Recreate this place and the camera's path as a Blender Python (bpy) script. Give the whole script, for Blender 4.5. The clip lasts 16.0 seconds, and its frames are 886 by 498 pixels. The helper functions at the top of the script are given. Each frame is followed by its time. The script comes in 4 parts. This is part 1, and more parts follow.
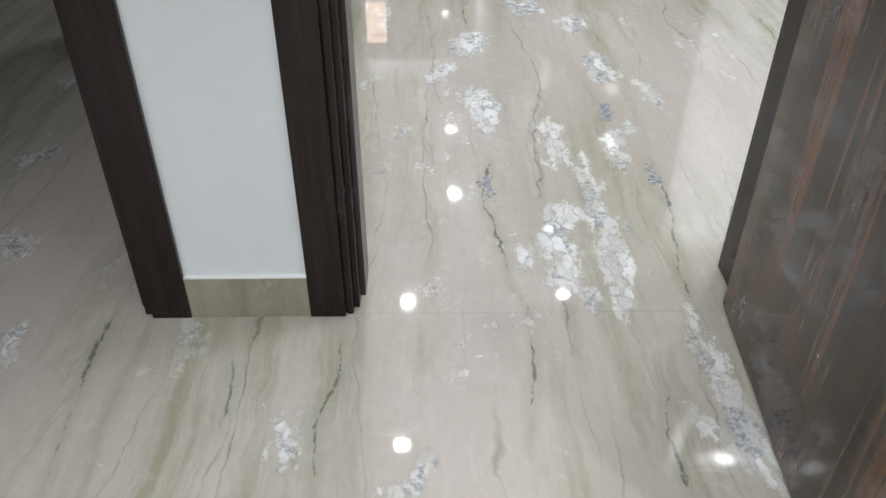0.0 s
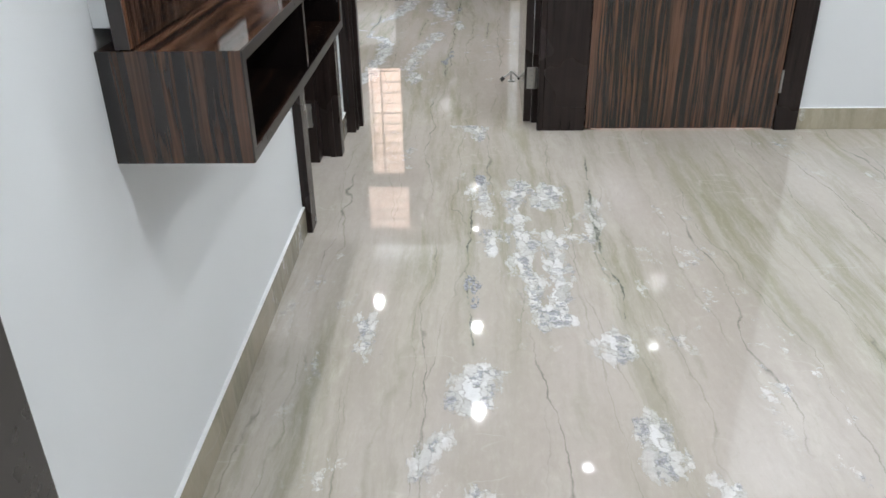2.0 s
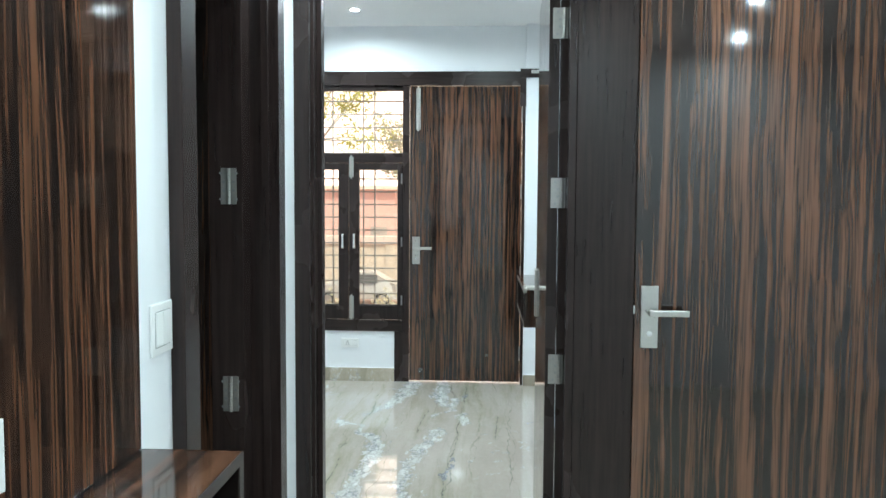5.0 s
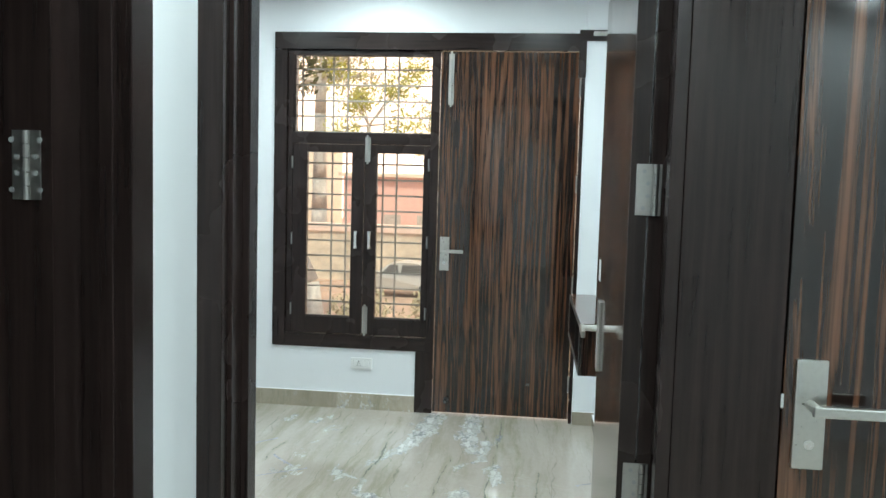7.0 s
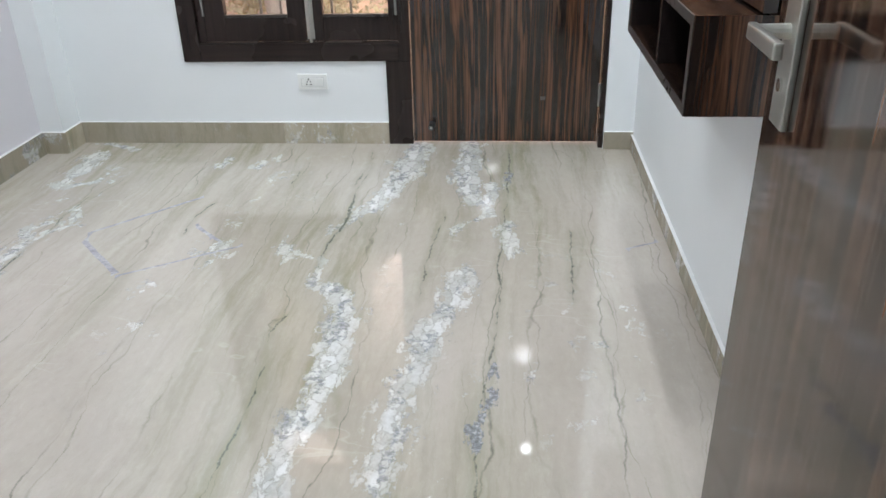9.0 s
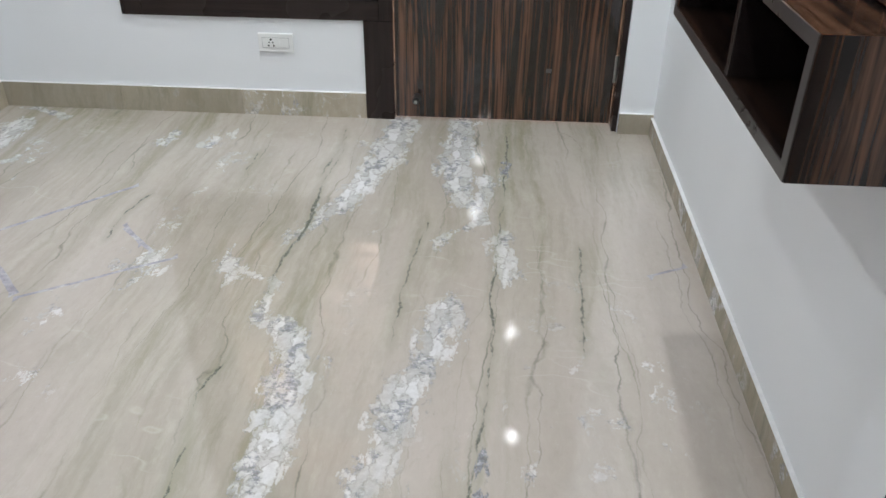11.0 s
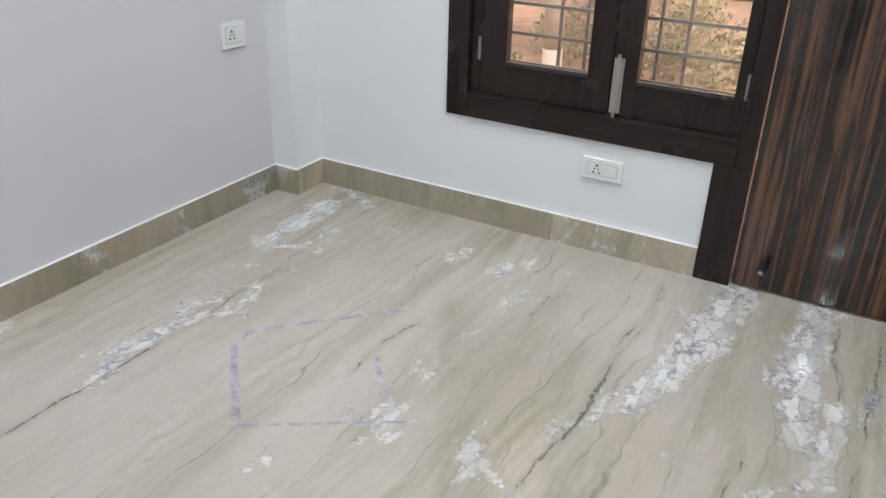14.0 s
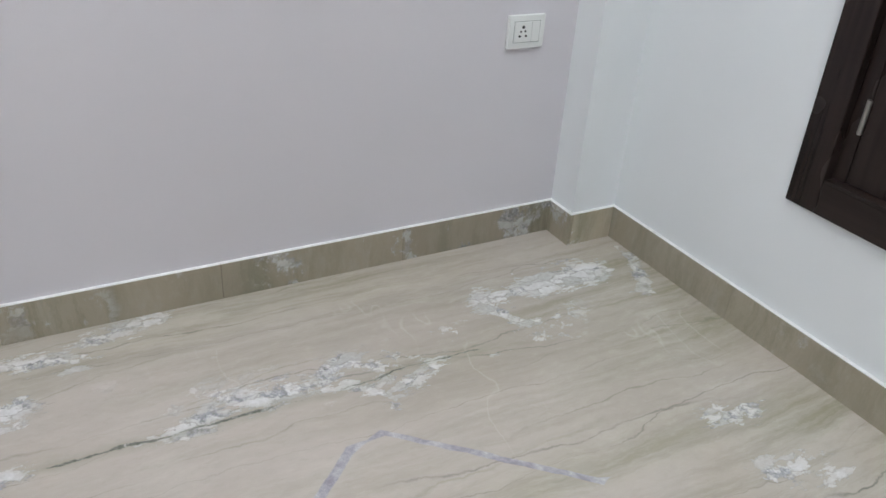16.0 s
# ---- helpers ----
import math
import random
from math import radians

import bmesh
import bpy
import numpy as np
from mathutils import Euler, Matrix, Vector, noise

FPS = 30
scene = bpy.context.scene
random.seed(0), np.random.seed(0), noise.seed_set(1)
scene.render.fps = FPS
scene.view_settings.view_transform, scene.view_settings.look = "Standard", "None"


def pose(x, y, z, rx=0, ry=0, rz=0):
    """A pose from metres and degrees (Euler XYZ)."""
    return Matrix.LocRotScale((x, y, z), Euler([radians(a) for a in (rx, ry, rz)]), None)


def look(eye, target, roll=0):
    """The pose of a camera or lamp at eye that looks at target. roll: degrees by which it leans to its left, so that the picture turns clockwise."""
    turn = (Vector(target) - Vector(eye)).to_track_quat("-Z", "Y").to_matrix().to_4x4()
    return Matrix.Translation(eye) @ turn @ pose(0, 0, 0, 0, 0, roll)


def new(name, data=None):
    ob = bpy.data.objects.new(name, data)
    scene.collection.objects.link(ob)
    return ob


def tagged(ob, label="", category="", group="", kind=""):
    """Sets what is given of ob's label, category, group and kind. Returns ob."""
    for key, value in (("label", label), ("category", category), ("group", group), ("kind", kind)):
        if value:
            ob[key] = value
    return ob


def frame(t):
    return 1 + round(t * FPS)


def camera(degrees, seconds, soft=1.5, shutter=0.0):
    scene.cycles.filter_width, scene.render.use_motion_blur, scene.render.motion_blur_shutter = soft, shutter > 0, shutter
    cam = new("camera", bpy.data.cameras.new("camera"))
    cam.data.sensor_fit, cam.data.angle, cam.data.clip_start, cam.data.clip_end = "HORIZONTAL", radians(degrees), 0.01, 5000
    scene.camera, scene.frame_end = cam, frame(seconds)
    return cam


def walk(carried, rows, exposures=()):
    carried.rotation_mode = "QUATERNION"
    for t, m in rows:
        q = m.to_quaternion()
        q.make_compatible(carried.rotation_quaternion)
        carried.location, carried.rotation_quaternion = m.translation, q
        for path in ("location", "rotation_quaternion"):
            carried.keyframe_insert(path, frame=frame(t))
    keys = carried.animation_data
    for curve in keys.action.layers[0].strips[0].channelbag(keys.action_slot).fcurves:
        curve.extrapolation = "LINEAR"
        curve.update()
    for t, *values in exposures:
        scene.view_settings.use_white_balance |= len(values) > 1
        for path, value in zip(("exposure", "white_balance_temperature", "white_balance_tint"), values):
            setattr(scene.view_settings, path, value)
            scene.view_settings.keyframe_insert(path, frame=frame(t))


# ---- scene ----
cam = camera(58.2, 16.0)
PATH = [
    (0, (-0.004, 0.286, 1.062), (0.027, 1.887, -0.135), 0.2),
    (0.5, (-0.014, 0.525, 1.099), (0.09, 2.139, -0.077), 1.9),
    (1, (0.053, 0.759, 1.17), (0.065, 2.427, 0.067), -0.7),
    (1.5, (0.132, 1.002, 1.216), (0.07, 2.727, 0.207), -1.0),
    (2, (0.114, 1.283, 1.229), (0.052, 3.052, 0.297), -0.9),
    (2.5, (0.138, 1.492, 1.259), (0.023, 3.332, 0.483), -0.5),
    (3, (0.182, 1.618, 1.295), (-0.02, 3.511, 0.682), -0.0),
    (3.5, (0.209, 1.685, 1.307), (-0.015, 3.599, 0.772), 0.2),
    (4, (0.188, 1.835, 1.309), (-0.014, 3.78, 0.889), 0.6),
    (4.5, (0.158, 2.046, 1.352), (0.036, 4.026, 1.095), 0.9),
    (4.7, (0.158, 2.117, 1.354), (0.059, 4.105, 1.166), 0.3),
    (6.8, (0.197, 3.132, 1.36), (0.022, 5.124, 1.33), 2.0),
    (7, (0.187, 3.307, 1.368), (-0.033, 5.288, 1.211), 1.6),
    (7.5, (0.148, 3.648, 1.286), (-0.129, 5.591, 0.903), 1.4),
    (8, (0.048, 4.006, 1.243), (-0.144, 5.913, 0.671), 0.1),
    (8.5, (0.036, 4.298, 1.209), (-0.119, 6.153, 0.477), -1.1),
    (8.7, (0.041, 4.423, 1.191), (-0.117, 6.239, 0.369), -1.4),
    (11, (0.014, 5.147, 1.162), (-0.107, 6.851, 0.121), 0.5),
    (11.5, (0.023, 5.157, 1.187), (-0.144, 6.93, 0.275), 0.9),
    (12, (0.001, 5.158, 1.162), (-0.287, 6.918, 0.257), 1.3),
    (12.5, (-0.038, 5.229, 1.176), (-0.402, 6.976, 0.273), 0.8),
    (13, (-0.028, 5.358, 1.173), (-0.542, 7.094, 0.323), -0.1),
    (13.5, (-0.023, 5.537, 1.177), (-0.748, 7.181, 0.299), 0.4),
    (14, (-0.095, 5.711, 1.161), (-0.97, 7.271, 0.266), 1.5),
    (14.5, (-0.184, 5.881, 1.163), (-1.232, 7.337, 0.28), 1.3),
    (15, (-0.204, 6.069, 1.158), (-1.477, 7.32, 0.255), 2.0),
    (15.5, (-0.197, 6.278, 1.132), (-1.61, 7.358, 0.216), 3.0),
    (16, (-0.339, 6.512, 1.108), (-1.843, 7.383, 0.12), 4.0),
]
walk(cam, [(t, look(eye, target, roll)) for t, eye, target, roll in PATH], [(0.0, 0.08, 6500, 10), (3.0, 0.04, 6500, 10), (4.5, 0.36, 5900, -4), (6.8, 0.20, 6050, -5), (7.5, 0.0, 6200, -6), (8.5, 0.20, 6300, 5), (11.0, 0.0, 6500, 9), (12.0, 0.06, 6500, 10), (14.0, 0.02, 6500, 10), (15.5, -0.12, 6500, 9), (16.0, -0.12, 6500, 9)])

# ---- world, sun, lamps ----
world = bpy.data.worlds.new("sky")
scene.world = world
world.use_nodes = True
wn = world.node_tree
sky = wn.nodes.new("ShaderNodeTexSky")
sky.sky_type = "NISHITA"
sky.sun_disc = False
sky.dust_density, sky.air_density = 6.0, 0.7
sky.sun_elevation, sky.sun_rotation = radians(58), radians(150)
wn.links.new(sky.outputs[0], wn.nodes["Background"].inputs[0])
wn.nodes["Background"].inputs[1].default_value = 0.15
sun_data = bpy.data.lights.new("sun", "SUN")
sun_data.energy, sun_data.angle, sun_data.color = 2.6, radians(0.5), (1.0, 0.87, 0.70)
sun = new("sun", sun_data)
sun.matrix_world = look((0, 0, 0), (math.sin(radians(150)) * -0.53, math.cos(radians(150)) * -0.53, -0.85))

CEIL, HALL_CEIL = 2.58, 2.42
LAMP_COLOR, LENS_GLOW = (0.912, 0.965, 1.0), 40.0
# x, y and watts of each recessed light: hall, back room, foyer
DOWNLIGHTS = [(-0.16, 4.35, 11.5), (0.89, 4.40, 9.5), (2.00, 4.37, 9.5), (-0.17, 3.14, 12.0), (1.58, 3.04, 8.0), (-0.14, 2.00, 4.0), (0.85, 1.97, 9.0), (1.82, 2.00, 9.5),
              # the two at x -1.45 are unseen, added to fill the room's left side
              (0.20, 5.92, 9.4), (0.20, 7.05, 9.4), (-0.69, 7.47, 11.5), (-1.45, 6.95, 9.4), (-1.45, 5.85, 9.4),
              # foyer lamps are unseen, added to brighten the foyer
              (0.0, 0.0, 11.0), (-1.0, -0.3, 13.0), (1.0, 0.0, 11.0), (0.0, -0.9, 10.5)]


# ---- small tools for shapes ----
def block(bm, x0, x1, y0, y1, z0, z1, bevel=0.0):
    """A box in bm, with its edges rounded by bevel."""
    x0, x1, y0, y1, z0, z1 = min(x0, x1), max(x0, x1), min(y0, y1), max(y0, y1), min(z0, z1), max(z0, z1)
    made = bmesh.ops.create_cube(bm, size=1.0, matrix=Matrix.LocRotScale(((x0 + x1) / 2, (y0 + y1) / 2, (z0 + z1) / 2), None, (x1 - x0, y1 - y0, z1 - z0)))
    if bevel:
        edges = list({e for v in made["verts"] for e in v.link_edges})
        bmesh.ops.bevel(bm, geom=edges, offset=bevel, segments=2, profile=0.6, affect="EDGES", clamp_overlap=True)


def rod(bm, a, b, r0, r1=None, n=12):
    """A capped, tapering rod from a to b."""
    a, b = Vector(a), Vector(b)
    turn = (b - a).to_track_quat("Z", "Y").to_matrix().to_4x4()
    bmesh.ops.create_cone(bm, cap_ends=True, segments=n, radius1=r0, radius2=r0 if r1 is None else r1, depth=(b - a).length,
                          matrix=Matrix.Translation((a + b) / 2) @ turn)


def part(name, bm, material, parent=None, label="", smooth=False):
    """Links bm as one mesh object, under parent where there is one."""
    data = bpy.data.meshes.new(name)
    if smooth:
        for f in bm.faces:
            f.smooth = True
    bm.to_mesh(data)
    bm.free()
    data.materials.append(material)
    ob = new(name, data)
    if parent:
        ob.parent = parent
        ob.matrix_parent_inverse = parent.matrix_world.inverted()
    return tagged(ob, label)


def boxes(name, material, parent, *rows, bevel=0.0015, label=""):
    bm = bmesh.new()
    for row in rows:
        block(bm, *row, bevel=bevel)
    return part(name, bm, material, parent, label)


def thing(name, x, y, z, label="", category="", group="", kind=""):
    """An empty at a thing's base, to carry its parts."""
    ob = new(name)
    ob.empty_display_size = 0.05
    ob.matrix_world = pose(x, y, z)
    bpy.context.view_layer.update()
    return tagged(ob, label, category, group, kind)


# ---- materials ----
def shader(name):
    m = bpy.data.materials.new(name)
    m.use_nodes = True
    nt = m.node_tree
    return m, nt, nt.nodes["Principled BSDF"]


def node(nt, kind, **sets):
    n = nt.nodes.new(kind)
    for key, value in sets.items():
        n.inputs[key].default_value = value
    return n


def math_node(nt, op, a, b=None, clamp=False):
    n = nt.nodes.new("ShaderNodeMath")
    n.operation, n.use_clamp = op, clamp
    for i, v in enumerate((a, b)):
        if v is None:
            continue
        if isinstance(v, (int, float)):
            n.inputs[i].default_value = v
        else:
            nt.links.new(v, n.inputs[i])
    return n.outputs[0]


def ramp(nt, fac, stops):
    n = nt.nodes.new("ShaderNodeValToRGB")
    while len(n.color_ramp.elements) < len(stops):
        n.color_ramp.elements.new(0.5)
    for e, (at, c) in zip(n.color_ramp.elements, stops):
        e.position = at
        e.color = (c, c, c, 1) if isinstance(c, (int, float)) else (*c, 1)
    nt.links.new(fac, n.inputs[0])
    return n.outputs[0]


def mix(nt, fac, a, b):
    n = nt.nodes.new("ShaderNodeMix")
    n.data_type = "RGBA"
    for i, v in ((0, fac), (6, a), (7, b)):
        if isinstance(v, tuple):
            n.inputs[i].default_value = (*v, 1)
        elif isinstance(v, (int, float)):
            n.inputs[i].default_value = v
        else:
            nt.links.new(v, n.inputs[i])
    return n.outputs[2]


def coords(nt, scale=(1, 1, 1), turn=0.0, shift=(0, 0, 0)):
    """World metres (geometry position), scaled and turned about z."""
    g = nt.nodes.new("ShaderNodeNewGeometry")
    mp = nt.nodes.new("ShaderNodeMapping")
    mp.inputs["Scale"].default_value = scale
    mp.inputs["Rotation"].default_value = (0, 0, radians(turn))
    mp.inputs["Location"].default_value = shift
    nt.links.new(g.outputs["Position"], mp.inputs[0])
    return mp.outputs[0]


def noise_node(nt, vec, scale, detail=4.0, rough=0.5, distort=0.0):
    n = node(nt, "ShaderNodeTexNoise", Scale=scale, Detail=detail, Roughness=rough, Distortion=distort)
    nt.links.new(vec, n.inputs["Vector"])
    return n.outputs["Fac"]


def bump(nt, bsdf, height, strength=0.1, distance=0.002):
    b = node(nt, "ShaderNodeBump", Strength=strength, Distance=distance)
    nt.links.new(height, b.inputs["Height"])
    nt.links.new(b.outputs[0], bsdf.inputs["Normal"])


def plain(name, color, rough=0.5, metal=0.0, vary=0.12, grain=60.0, coat=0.0):
    """A surface of one colour with slight large and fine variation."""
    m, nt, b = shader(name)
    big = noise_node(nt, coords(nt), 2.3, 3)
    fine = noise_node(nt, coords(nt), grain, 3)
    both = math_node(nt, "ADD", math_node(nt, "MULTIPLY", big, 0.6), math_node(nt, "MULTIPLY", fine, 0.4))
    lo, hi = tuple(c * (1 - vary) for c in color), tuple(min(1, c * (1 + vary)) for c in color)
    nt.links.new(ramp(nt, both, [(0.3, lo), (0.7, hi)]), b.inputs["Base Color"])
    nt.links.new(ramp(nt, both, [(0.3, max(0.02, rough * 0.85)), (0.7, min(1, rough * 1.15))]), b.inputs["Roughness"])
    b.inputs["Metallic"].default_value = metal
    b.inputs["Coat Weight"].default_value = coat
    bump(nt, b, fine, 0.05, 0.001)
    return m


def paint(name, color):
    """Emulsion on plaster: nearly matt, with roller texture and faint unevenness."""
    m, nt, b = shader(name)
    big = noise_node(nt, coords(nt), 1.7, 3)
    fine = noise_node(nt, coords(nt), 260, 2)
    lo = tuple(c * 0.965 for c in color)
    nt.links.new(ramp(nt, big, [(0.35, lo), (0.65, color)]), b.inputs["Base Color"])
    b.inputs["Roughness"].default_value = 0.55
    height = math_node(nt, "ADD", math_node(nt, "MULTIPLY", fine, 0.3), big)
    bump(nt, b, height, 0.12, 0.004)
    return m


def laminate(name, along, light=(0.119, 0.055, 0.031), dark=(0.0086, 0.0063, 0.0059), dust=0.0):
    """High-gloss ebony laminate: dark ground with thin rusty streaks along one axis ('x', 'y' or 'z')."""
    m, nt, b = shader(name)
    across = {"z": (1, 1, 0.017), "y": (1, 0.022, 1), "x": (0.017, 1, 1)}[along]
    wave = noise_node(nt, coords(nt, tuple(3.0 if c == 1 else 0.5 for c in across)), 1.6, 3)
    v = coords(nt, across)
    add = nt.nodes.new("ShaderNodeVectorMath")
    add.operation = "ADD"
    comb = nt.nodes.new("ShaderNodeCombineXYZ")
    ripple = noise_node(nt, coords(nt, tuple(14.0 if c == 1 else 5.0 for c in across)), 1.0, 2)
    off = math_node(nt, "ADD", math_node(nt, "MULTIPLY", math_node(nt, "SUBTRACT", wave, 0.5), 0.05), math_node(nt, "MULTIPLY", math_node(nt, "SUBTRACT", ripple, 0.5), 0.007))
    for i in range(3):
        nt.links.new(off, comb.inputs[i])
    nt.links.new(v, add.inputs[0])
    nt.links.new(comb.outputs[0], add.inputs[1])
    broad = noise_node(nt, add.outputs[0], 20.0, 2, 0.5)
    mid = noise_node(nt, add.outputs[0], 56.0, 2, 0.55)
    thin = noise_node(nt, add.outputs[0], 190.0, 1, 0.5)
    grain = math_node(nt, "ADD", math_node(nt, "MULTIPLY", mid, 0.54), math_node(nt, "ADD", math_node(nt, "MULTIPLY", broad, 0.22), math_node(nt, "MULTIPLY", thin, 0.24)))
    shades = [tuple(d + (q - d) * k for d, q in zip(dark, light)) for k in (0.0, 0.08, 0.28, 0.60, 1.0)]
    color = ramp(nt, grain, list(zip((0.42, 0.475, 0.506, 0.545, 0.61), shades)))
    smudge = noise_node(nt, coords(nt), 7.0, 4, 0.6)
    rough = ramp(nt, smudge, [(0.35, 0.05), (0.75, 0.12)])
    if dust:
        film = ramp(nt, noise_node(nt, coords(nt), 5.5, 5, 0.62), [(0.50, 0.0), (0.66, 1.0)])
        color = mix(nt, math_node(nt, "ADD", math_node(nt, "MULTIPLY", film, 0.32 * dust), 0.015 * dust), color, (0.27, 0.245, 0.23))
        rough = math_node(nt, "ADD", rough, math_node(nt, "MULTIPLY", film, 0.3 * dust))
    nt.links.new(color, b.inputs["Base Color"])
    nt.links.new(rough, b.inputs["Roughness"])
    b.inputs["IOR"].default_value = 1.62
    bump(nt, b, noise_node(nt, coords(nt), 9.0, 2), 0.025, 0.004)
    return m


def stained_wood(name, along, color=(0.0175, 0.0112, 0.0101), rough=0.25):
    """Dark-stained, lacquered timber with faint grain."""
    m, nt, b = shader(name)
    across = {"z": (1, 1, 0.04), "y": (1, 0.04, 1), "x": (0.04, 1, 1)}[along]
    g = noise_node(nt, coords(nt, across), 70.0, 4, 0.6)
    big = noise_node(nt, coords(nt), 3.0, 3)
    f = math_node(nt, "ADD", math_node(nt, "MULTIPLY", g, 0.65), math_node(nt, "MULTIPLY", big, 0.35))
    nt.links.new(ramp(nt, f, [(0.35, tuple(c * 0.6 for c in color)), (0.65, tuple(c * 1.5 for c in color))]), b.inputs["Base Color"])
    nt.links.new(ramp(nt, big, [(0.3, rough * 0.8), (0.7, rough * 1.25)]), b.inputs["Roughness"])
    b.inputs["IOR"].default_value = 1.38
    bump(nt, b, g, 0.04, 0.001)
    return m


# chalky white patches in the slabs: ends of each patch and its half width
FOYER_CHALK = [(0.52, 1.46, 0.52, 1.38, 0.018), (0.52, 1.38, 0.53, 1.26, 0.016), (0.53, 1.26, 0.53, 1.14, 0.018), (0.53, 1.14, 0.56, 1.06, 0.017), (0.46, 1.19, 0.5, 1.17, 0.012),
               (-0.27, 1.19, -0.26, 1.18, 0.015), (-0.82, 1.43, -0.79, 1.37, 0.013), (-0.02, 1.11, -0.06, 1.07, 0.009)]
SIDE_CHALK = [(-1.03, 2.15, -1.05, 2.1, 0.021), (-0.95, 1.76, -0.92, 1.7, 0.028), (-1.14, 2.65, -1.13, 2.59, 0.025)]
HALL_CHALK_NEAR = [(0.15, 2.94, 0.12, 2.81, 0.042), (0.05, 2.66, 0.01, 2.63, 0.022), (0.12, 2.49, 0.17, 2.36, 0.044), (0.17, 2.36, 0.15, 2.26, 0.026), (0.51, 3.09, 0.5, 3.02, 0.041),
                   (0.35, 3.24, 0.37, 3.18, 0.053), (0.54, 2.76, 0.55, 2.59, 0.029), (0.48, 2.22, 0.55, 2.24, 0.025), (0.5, 2.19, 0.49, 2.1, 0.014), (0.66, 2.54, 0.66, 2.43, 0.018),
                   (0.34, 2.26, 0.32, 2.07, 0.019), (0.4, 2.07, 0.4, 1.96, 0.017), (0.31, 1.86, 0.29, 1.73, 0.029), (0.29, 1.73, 0.28, 1.58, 0.03), (0.29, 1.58, 0.33, 1.54, 0.012),
                   (0.39, 1.86, 0.4, 1.73, 0.024), (0.4, 1.73, 0.39, 1.6, 0.025), (0.39, 1.6, 0.4, 1.51, 0.012), (0.2, 1.71, 0.2, 1.67, 0.01)]
HALL_CHALK_FAR = [(0.14, 4.85, 0.17, 4.68, 0.03), (0.03, 4.88, 0.06, 4.87, 0.021), (0.31, 4.17, 0.29, 3.99, 0.033), (0.42, 4.13, 0.4, 3.95, 0.036), (0.3, 3.86, 0.27, 3.82, 0.03),
                  (0.3, 3.75, 0.3, 3.45, 0.031), (0.4, 3.72, 0.39, 3.46, 0.029), (0.35, 3.21, 0.32, 3.17, 0.035), (0.39, 3.43, 0.39, 3.22, 0.019), (0.32, 3.37, 0.32, 3.26, 0.019),
                  (0.17, 4.17, 0.18, 3.9, 0.02), (0.19, 3.74, 0.19, 3.6, 0.013), (-0.17, 3.19, -0.16, 3.03, 0.013), (0.58, 4.04, 0.54, 3.72, 0.013)]
ROOM_CHALK_LEFT = [(-0.34, 7.97, -0.37, 7.6, 0.045), (-0.37, 7.6, -0.43, 7.37, 0.041), (-0.43, 7.37, -0.48, 7.22, 0.033), (-0.49, 7.2, -0.55, 7.07, 0.012),
                   (-0.72, 6.92, -0.67, 6.89, 0.014), (-0.67, 6.89, -0.55, 6.87, 0.015), (-0.55, 6.67, -0.49, 6.66, 0.011), (-0.49, 6.67, -0.43, 6.55, 0.03),
                   (-0.42, 6.55, -0.4, 6.2, 0.038), (-0.4, 6.2, -0.44, 5.98, 0.031), (-0.44, 5.98, -0.45, 5.6, 0.035)]
ROOM_CHALK_RIGHT = [(-0.12, 7.99, -0.12, 7.8, 0.036), (-0.12, 7.8, -0.11, 7.48, 0.043), (-0.11, 7.48, -0.08, 7.33, 0.032), (-0.03, 7.34, -0.01, 7.5, 0.018),
                    (-0.03, 7.26, -0.02, 7.2, 0.02), (-0.04, 7.2, -0.14, 7.09, 0.012), (0.04, 7.12, 0.06, 6.92, 0.021), (-0.08, 6.78, -0.13, 6.52, 0.036),
                    (-0.13, 6.52, -0.19, 6.29, 0.039), (-0.19, 6.29, -0.2, 6.1, 0.026), (-0.2, 6.1, -0.22, 5.83, 0.026), (-0.21, 5.8, -0.18, 5.6, 0.023)]
ROOM_CHALK_CORNER = [(-1.78, 7.94, -1.63, 7.92, 0.034), (-1.77, 7.83, -1.76, 7.59, 0.044), (-1.76, 7.59, -1.77, 7.46, 0.021), (-1.62, 7.48, -1.72, 7.48, 0.023), (-1.66, 7.05, -1.61, 6.98, 0.028),
                     (-1.58, 7.05, -1.5, 7.07, 0.013), (-1.58, 7.21, -1.53, 7.11, 0.016), (-1.61, 6.84, -1.64, 6.78, 0.026), (-1.6, 6.75, -1.58, 6.67, 0.018), (-1.77, 6.41, -1.74, 6.33, 0.023),
                     (-1.59, 6.36, -1.61, 6.31, 0.013), (-1.98, 6.71, -1.96, 6.54, 0.014), (-1.9, 6.51, -1.93, 6.38, 0.015), (-0.96, 7.8, -1.01, 7.67, 0.012), (-1.16, 7.77, -1.18, 7.67, 0.009)]
# slate-grey clumps in the hall and the back room
HALL_GREY = [(0.51, 2.41, 0.5, 2.31, 0.015), (0.14, 2.01, 0.14, 1.92, 0.013), (0.56, 2.03, 0.56, 2.0, 0.012), (0.15, 4.24, 0.16, 4.17, 0.019), (0.13, 3.41, 0.13, 3.29, 0.016)]
ROOM_GREY = [(0.01, 6.27, 0.01, 6.14, 0.013), (-0.02, 6.04, -0.02, 5.97, 0.012), (0.05, 7.62, 0.05, 7.56, 0.01)]
